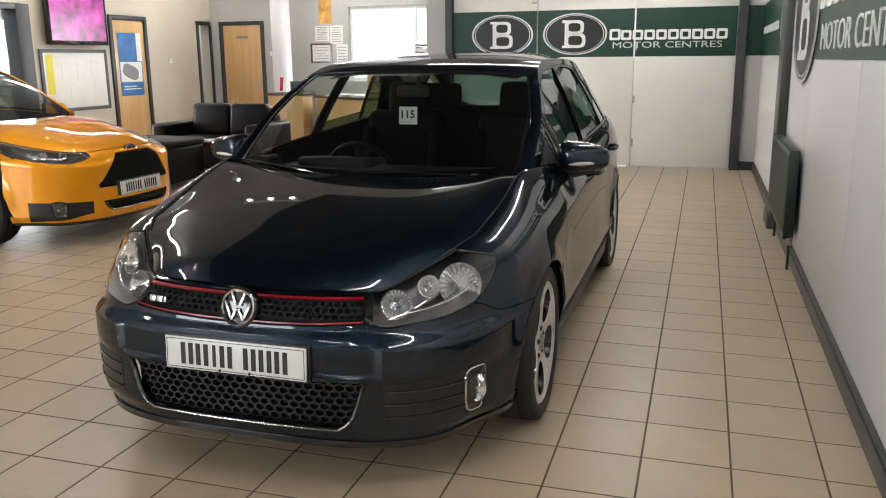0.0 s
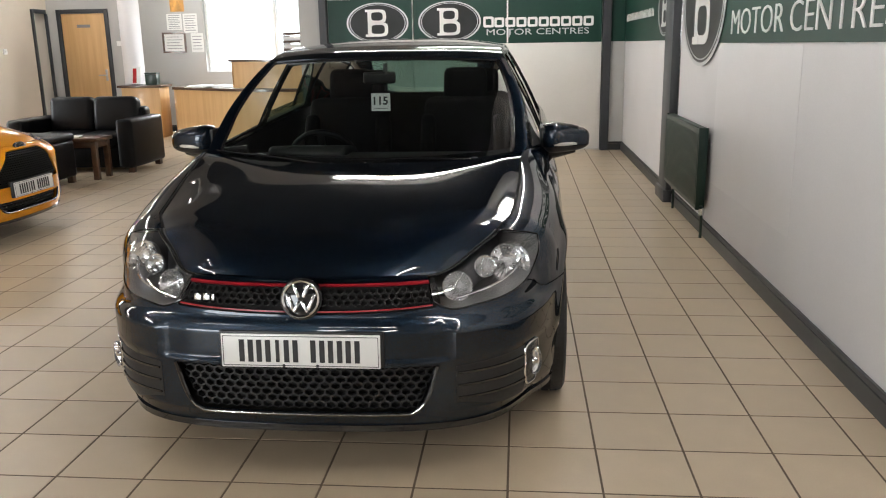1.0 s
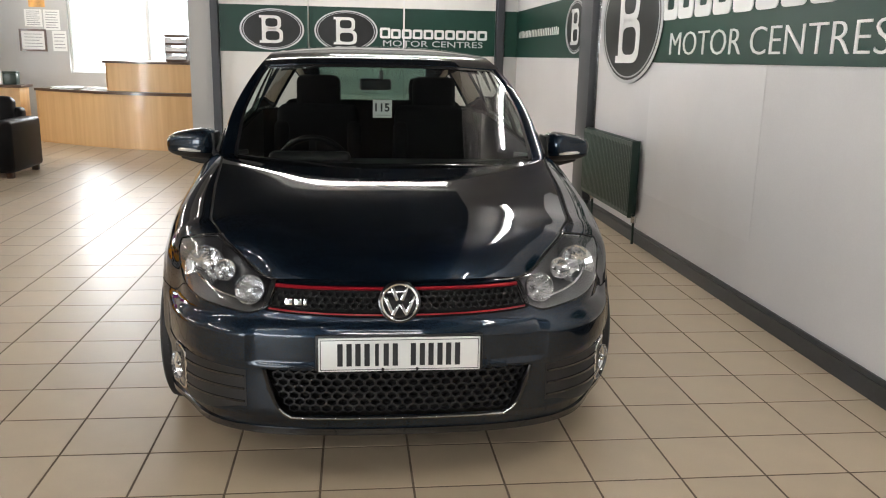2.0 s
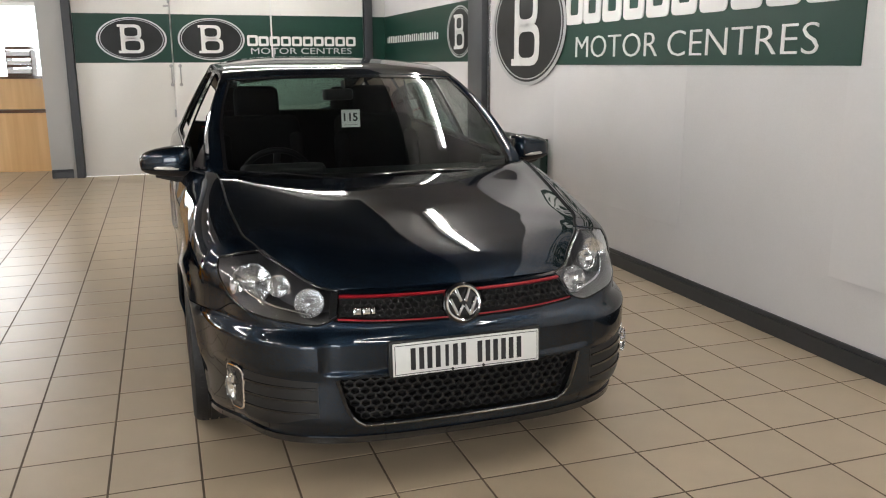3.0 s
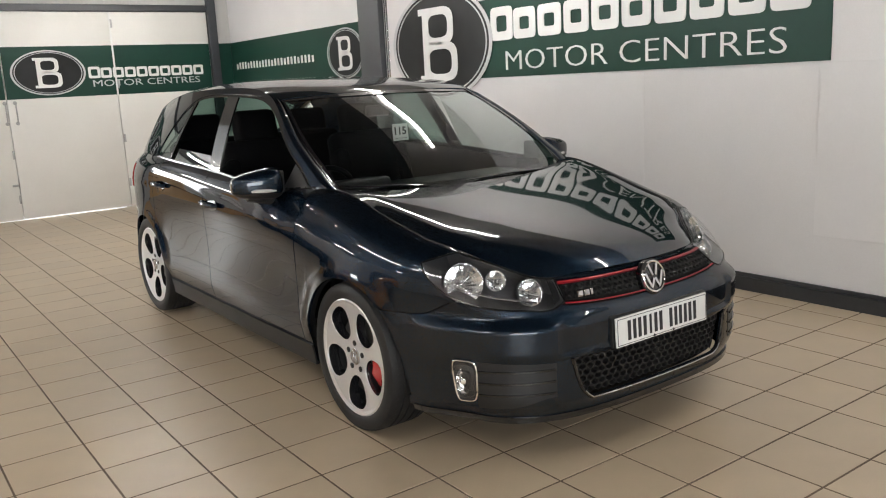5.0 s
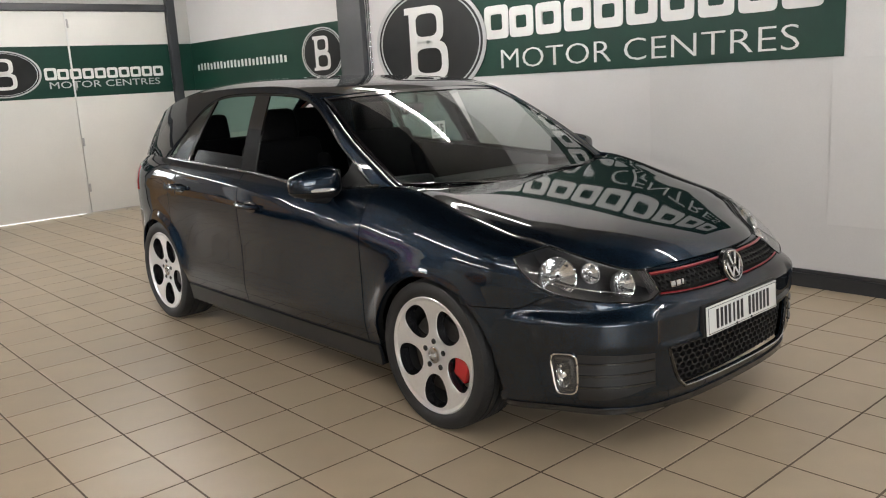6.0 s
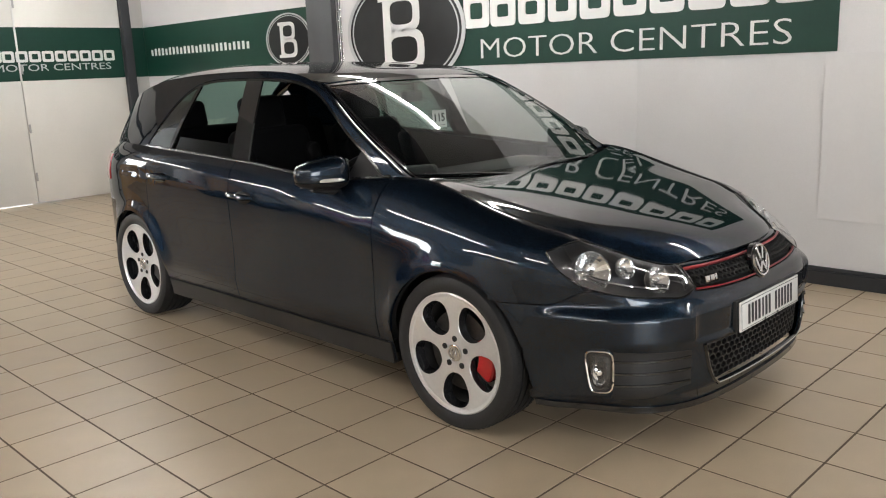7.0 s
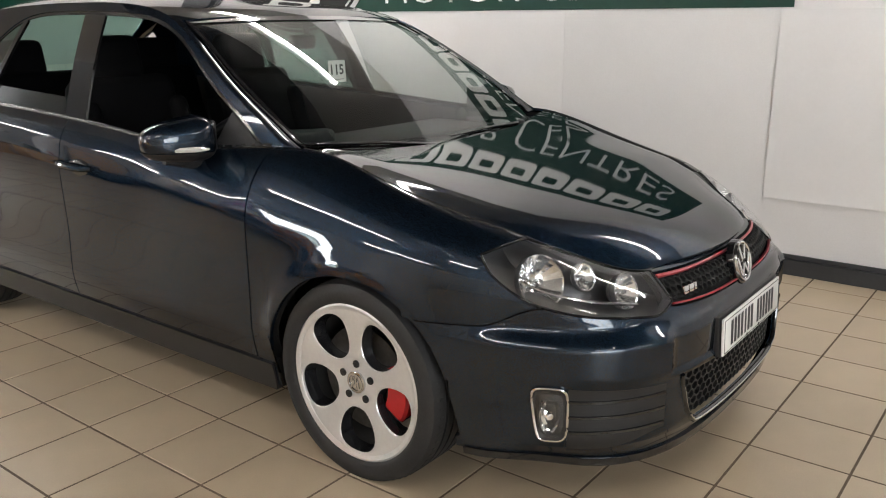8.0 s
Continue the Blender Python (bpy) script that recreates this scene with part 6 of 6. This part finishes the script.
for x, z in ((-0.2, 0.12), (0.12, 0.1), (0.42, 0.15), (0.46, -0.12), (-0.05, -0.2)):
    part("paper_sheet", box(x - 0.1, x + 0.1, -0.0235, -0.0215, z - 0.13, z + 0.13), "sign_white", wb_, "", 0)
th = thing("thermostat", "small white thermostat on the pale wall", "thermostat", at=west_at(13.01, 1.43))
part("case", box(-0.045, 0.045, -0.03, -0.001, -0.045, 0.045, 0.008), "sign_white", th)
part("dial", moved(lathe([(-0.03, 0.02), (-0.04, 0.018), (-0.042, 0.0)], 20, "Y"), pose(0, 0, 0)), "sign_white", th)
swt = thing("wall_switch", "white double light switch on the grey wall", "switch", at=pose(-8.45, YF, 1.54))
part("plate", box(-0.075, 0.075, -0.012, -0.001, -0.043, 0.043, 0.004), "sign_white", swt)
for x in (-0.03, 0.03):
    part("rocker", box(x - 0.015, x + 0.015, -0.017, -0.01, -0.02, 0.02, 0.002), "sign_white", swt)
# round white column
wc = thing("column", "white painted round column in the reception", "column", kind="structure")
part("shaft", moved(lathe([(0, 0.0), (0, 0.17), (H, 0.17), (H, 0.0)], 40, "Z"), pose(-8.02, 13.9, 0)), "wall", wc)

# reception desk with a curved front
desk = thing("reception_desk", "curved oak reception desk with a dark top", "desk")


def desk_line(t):
    return Vector((lerp(-7.15, -4.5, t), 13.45 - 1.25 * math.sin(t * math.pi / 2) ** 1.0, 0))


N = 30
rows = [[desk_line(k / N) + Vector((0, 0, z)) for z in (0.0, 0.02, 0.4, 0.78)] for k in range(N + 1)]
part("front_panel", sheet(rows, 0.02), "oak", desk)
bm = bmesh.new()
rows = []
for k in range(N + 1):
    p = desk_line(k / N)
    rows.append([p + Vector((-0.03, -0.04, 0.78)), p + Vector((-0.03, -0.04, 0.82)), p + Vector((0.2, 0.55, 0.82)), p + Vector((0.2, 0.55, 0.78)), p + Vector((-0.03, -0.04, 0.78))])
part("worktop", sheet(rows, 0), "dark_wood", desk, "dark wooden worktop", 30)
rows = [[desk_line(t) + Vector((0.02, 0.16, z)) for z in (0.82, 1.0, 1.22)] for t in np.linspace(0.46, 1.0, 16)]
part("raised_panel", sheet(rows, 0.02), "oak", desk)
rows = []
for t in np.linspace(0.445, 1.0, 16):
    p = desk_line(t)
    rows.append([p + Vector((0, 0.12, 1.22)), p + Vector((0, 0.12, 1.255)), p + Vector((0.1, 0.5, 1.255)), p + Vector((0.1, 0.5, 1.22)), p + Vector((0, 0.12, 1.22))])
part("raised_top", sheet(rows, 0), "dark_wood", desk, "dark wooden shelf", 30)
part("end_panel", box(-7.17, -7.13, 13.44, 14.1, 0.0, 0.78, 0.004), "oak", desk)
for k, (x, y, rz) in enumerate(((-6.75, 13.22, 10), (-6.5, 13.02, -20), (-6.2, 13.0, 35), (-6.05, 12.9, 5), (-6.62, 13.3, 60))):
    pp = thing("paper_pile", "loose white papers on the reception desk", "papers", at=pose(x, y, 0.8205, 0, 0, rz))
    bm = bmesh.new()
    for j in range(4 + k % 3):
        add(bm, moved(box(-0.105, 0.105, -0.148, 0.148, 0, 0.006), pose(0.01 * j, 0.012 * (j % 2), j * 0.0065, 0, 0, 7 * (j % 3))))
    part("sheets", bm, "paper", pp, "", 0)
tray = thing("letter_tray", "dark stacked letter tray with white papers on the desk shelf", "letter tray", at=pose(-4.83, 12.56, 1.2555, 0, 0, -8))
for k in range(4):
    z = 0.012 + 0.115 * k
    part("shelf", box(-0.155, 0.155, -0.12, 0.14, z - 0.012, z + 0.022, 0.004), "dark_wood", tray)
    if k < 3:
        part("papers", box(-0.14, 0.14, -0.115, 0.13, z + 0.0225, z + 0.075), "paper", tray, "white papers", 0)
for x in (-0.155, 0.147):
    part("side_wall", box(x, x + 0.008, -0.1, 0.14, 0.03, 0.34), "dark_wood", tray)
# side counter
sc_ = thing("side_counter", "small oak counter with a dark top", "counter")
part("body", box(-8.0, -7.35, 13.3, 13.68, 0, 0.82, 0.004), "oak", sc_)
part("top", box(-8.05, -7.3, 13.25, 13.72, 0.82, 0.86, 0.006), "dark_wood", sc_)
lh = thing("leaflet_holder", "clear upright holder with printed leaflets", "leaflet holder", at=pose(-7.78, 13.42, 0.86))
part("leaflets", moved(box(-0.07, 0.07, -0.01, 0.01, 0.01, 0.30), pose(0, 0, 0, -12)), "paper", lh, "", 0)
part("stand", box(-0.08, 0.08, -0.05, 0.06, 0, 0.012, 0.003), "plastic", lh)
part("red_leaflet", moved(box(-0.065, 0.0, -0.013, -0.0105, 0.03, 0.27), pose(0, 0, 0, -12)), "red", lh, "red printed leaflet", 0)
lb = thing("leaflet_box", "dark green box on the side counter", "box", at=pose(-7.5, 13.42, 0.86))
part("body", box(-0.1, 0.1, -0.07, 0.07, 0, 0.17, 0.01), "green_paint", lb)
part("lid", box(-0.105, 0.105, -0.075, 0.075, 0.17, 0.2, 0.01), "green_paint", lb)


def sofa(at, w, seats, label):
    """A low leather sofa, facing -y, its front at y = 0."""
    s = thing("sofa", label, "sofa", "lounge seats", at)
    part("base", box(0.16, w - 0.16, 0.05, 0.85, 0.06, 0.30, 0.03), "leather", s)
    for x in (0.0, w - 0.2):
        rounded(s, "armrest", "leather", (0.2, 0.9, 0.57), (x + 0.1, 0.45, 0.345), 0.045)
    rounded(s, "back_frame", "leather", (w - 0.3, 0.2, 0.62), (w / 2, 0.82, 0.42), 0.05)
    cw = (w - 0.42) / seats
    for k in range(seats):
        x = 0.21 + cw * (k + 0.5)
        rounded(s, "seat_cushion", "leather", (cw - 0.01, 0.68, 0.16), (x, 0.36, 0.375), 0.055, (0, 0, 0), "", 4)
        rounded(s, "back_cushion", "leather", (cw - 0.01, 0.22, 0.44), (x, 0.70, 0.64), 0.07, (-8, 0, 0), "", 4)
    for x in (0.07, w - 0.07):
        for y in (0.08, 0.82):
            part("foot", box(x - 0.035, x + 0.035, y - 0.035, y + 0.035, 0, 0.07, 0.006), "dark_wood", s)
    return s


sofa(pose(-7.55, 9.35, 0), 1.55, 2, "black leather two-seat sofa with square arms")
fs_ = thing("footstool", "black leather box footstool beside the coffee table", "footstool", "lounge seats", pose(-6.82, 8.3, 0))
rounded(fs_, "box_body", "leather", (0.9, 0.86, 0.40), (0, 0, 0.27), 0.03)
rounded(fs_, "seat_pad", "leather", (0.92, 0.88, 0.09), (0, 0, 0.505), 0.035, (0, 0, 0), "", 4)
for x in (-0.4, 0.4):
    for y in (-0.38, 0.38):
        part("foot", box(x - 0.035, x + 0.035, y - 0.035, y + 0.035, 0, 0.075, 0.006), "dark_wood", fs_)
ct = thing("coffee_table", "low dark wooden coffee table", "table")
part("tabletop", box(-7.25, -6.16, 8.82, 9.2, 0.43, 0.47, 0.006), "dark_wood", ct)
part("shelf_rail", box(-7.2, -6.2, 8.86, 9.16, 0.36, 0.43, 0.004), "dark_wood", ct)
for x in (-7.19, -6.22):
    for y in (8.87, 9.15):
        part("leg", box(x - 0.03, x + 0.03, y - 0.03, y + 0.03, 0, 0.43, 0.004), "dark_wood", ct)
mg = thing("magazine", "pale magazine on the coffee table", "magazine", at=pose(-6.6, 9.0, 0.4705, 0, 0, 12))
part("pages", box(-0.15, 0.15, -0.1, 0.1, 0, 0.008), "paper", mg, "", 0)

# ---------- floor tiles ----------
floor = thing("floor", "beige ceramic floor tiles with dark grout", "floor", kind="structure")
tile_data = mesh_of(tile_mesh(), "tile", 0)
tile_data.materials.append(M["tile"])
rest_v, rest_f = [], []
tv_ = [tuple(v.co) for v in tile_data.vertices]
tf_ = [tuple(p.vertices) for p in tile_data.polygons]
made = 0
for i in range(-29, 4):
    for j in range(-26, 39):
        x, y = -1.203 + i * PITCH_X, 2.702 + j * PITCH
        if x + PITCH < XL - 0.3 or x > XR or (y > YB and x > -4.4):
            continue
        dz, tilt = random.uniform(-0.0001, 0.0001), (random.uniform(-0.0006, 0.0006), random.uniform(-0.0006, 0.0006))
        near = (-4.8 < x < -0.2 and 0.9 < y < 6.0)
        if near and made < 300:
            made += 1
            t = new("tile", tile_data)
            t.parent = floor
            t.matrix_local = Matrix.Translation((x, y, dz)) @ Euler((tilt[0], tilt[1], 0)).to_matrix().to_4x4()
        else:
            o = len(rest_v)
            rest_v += [(a + x, b + y, c + dz + tilt[0] * (b - 0.15) + tilt[1] * (a - 0.15)) for a, b, c in tv_]
            rest_f += [tuple(k + o for k in f) for f in tf_]
me = bpy.data.meshes.new("tile_field")
me.from_pydata(rest_v, [], rest_f)
me.materials.append(M["tile"])
tf = new("tile_field", me)
tf.parent = floor
tagged(tf, kind="stuff")
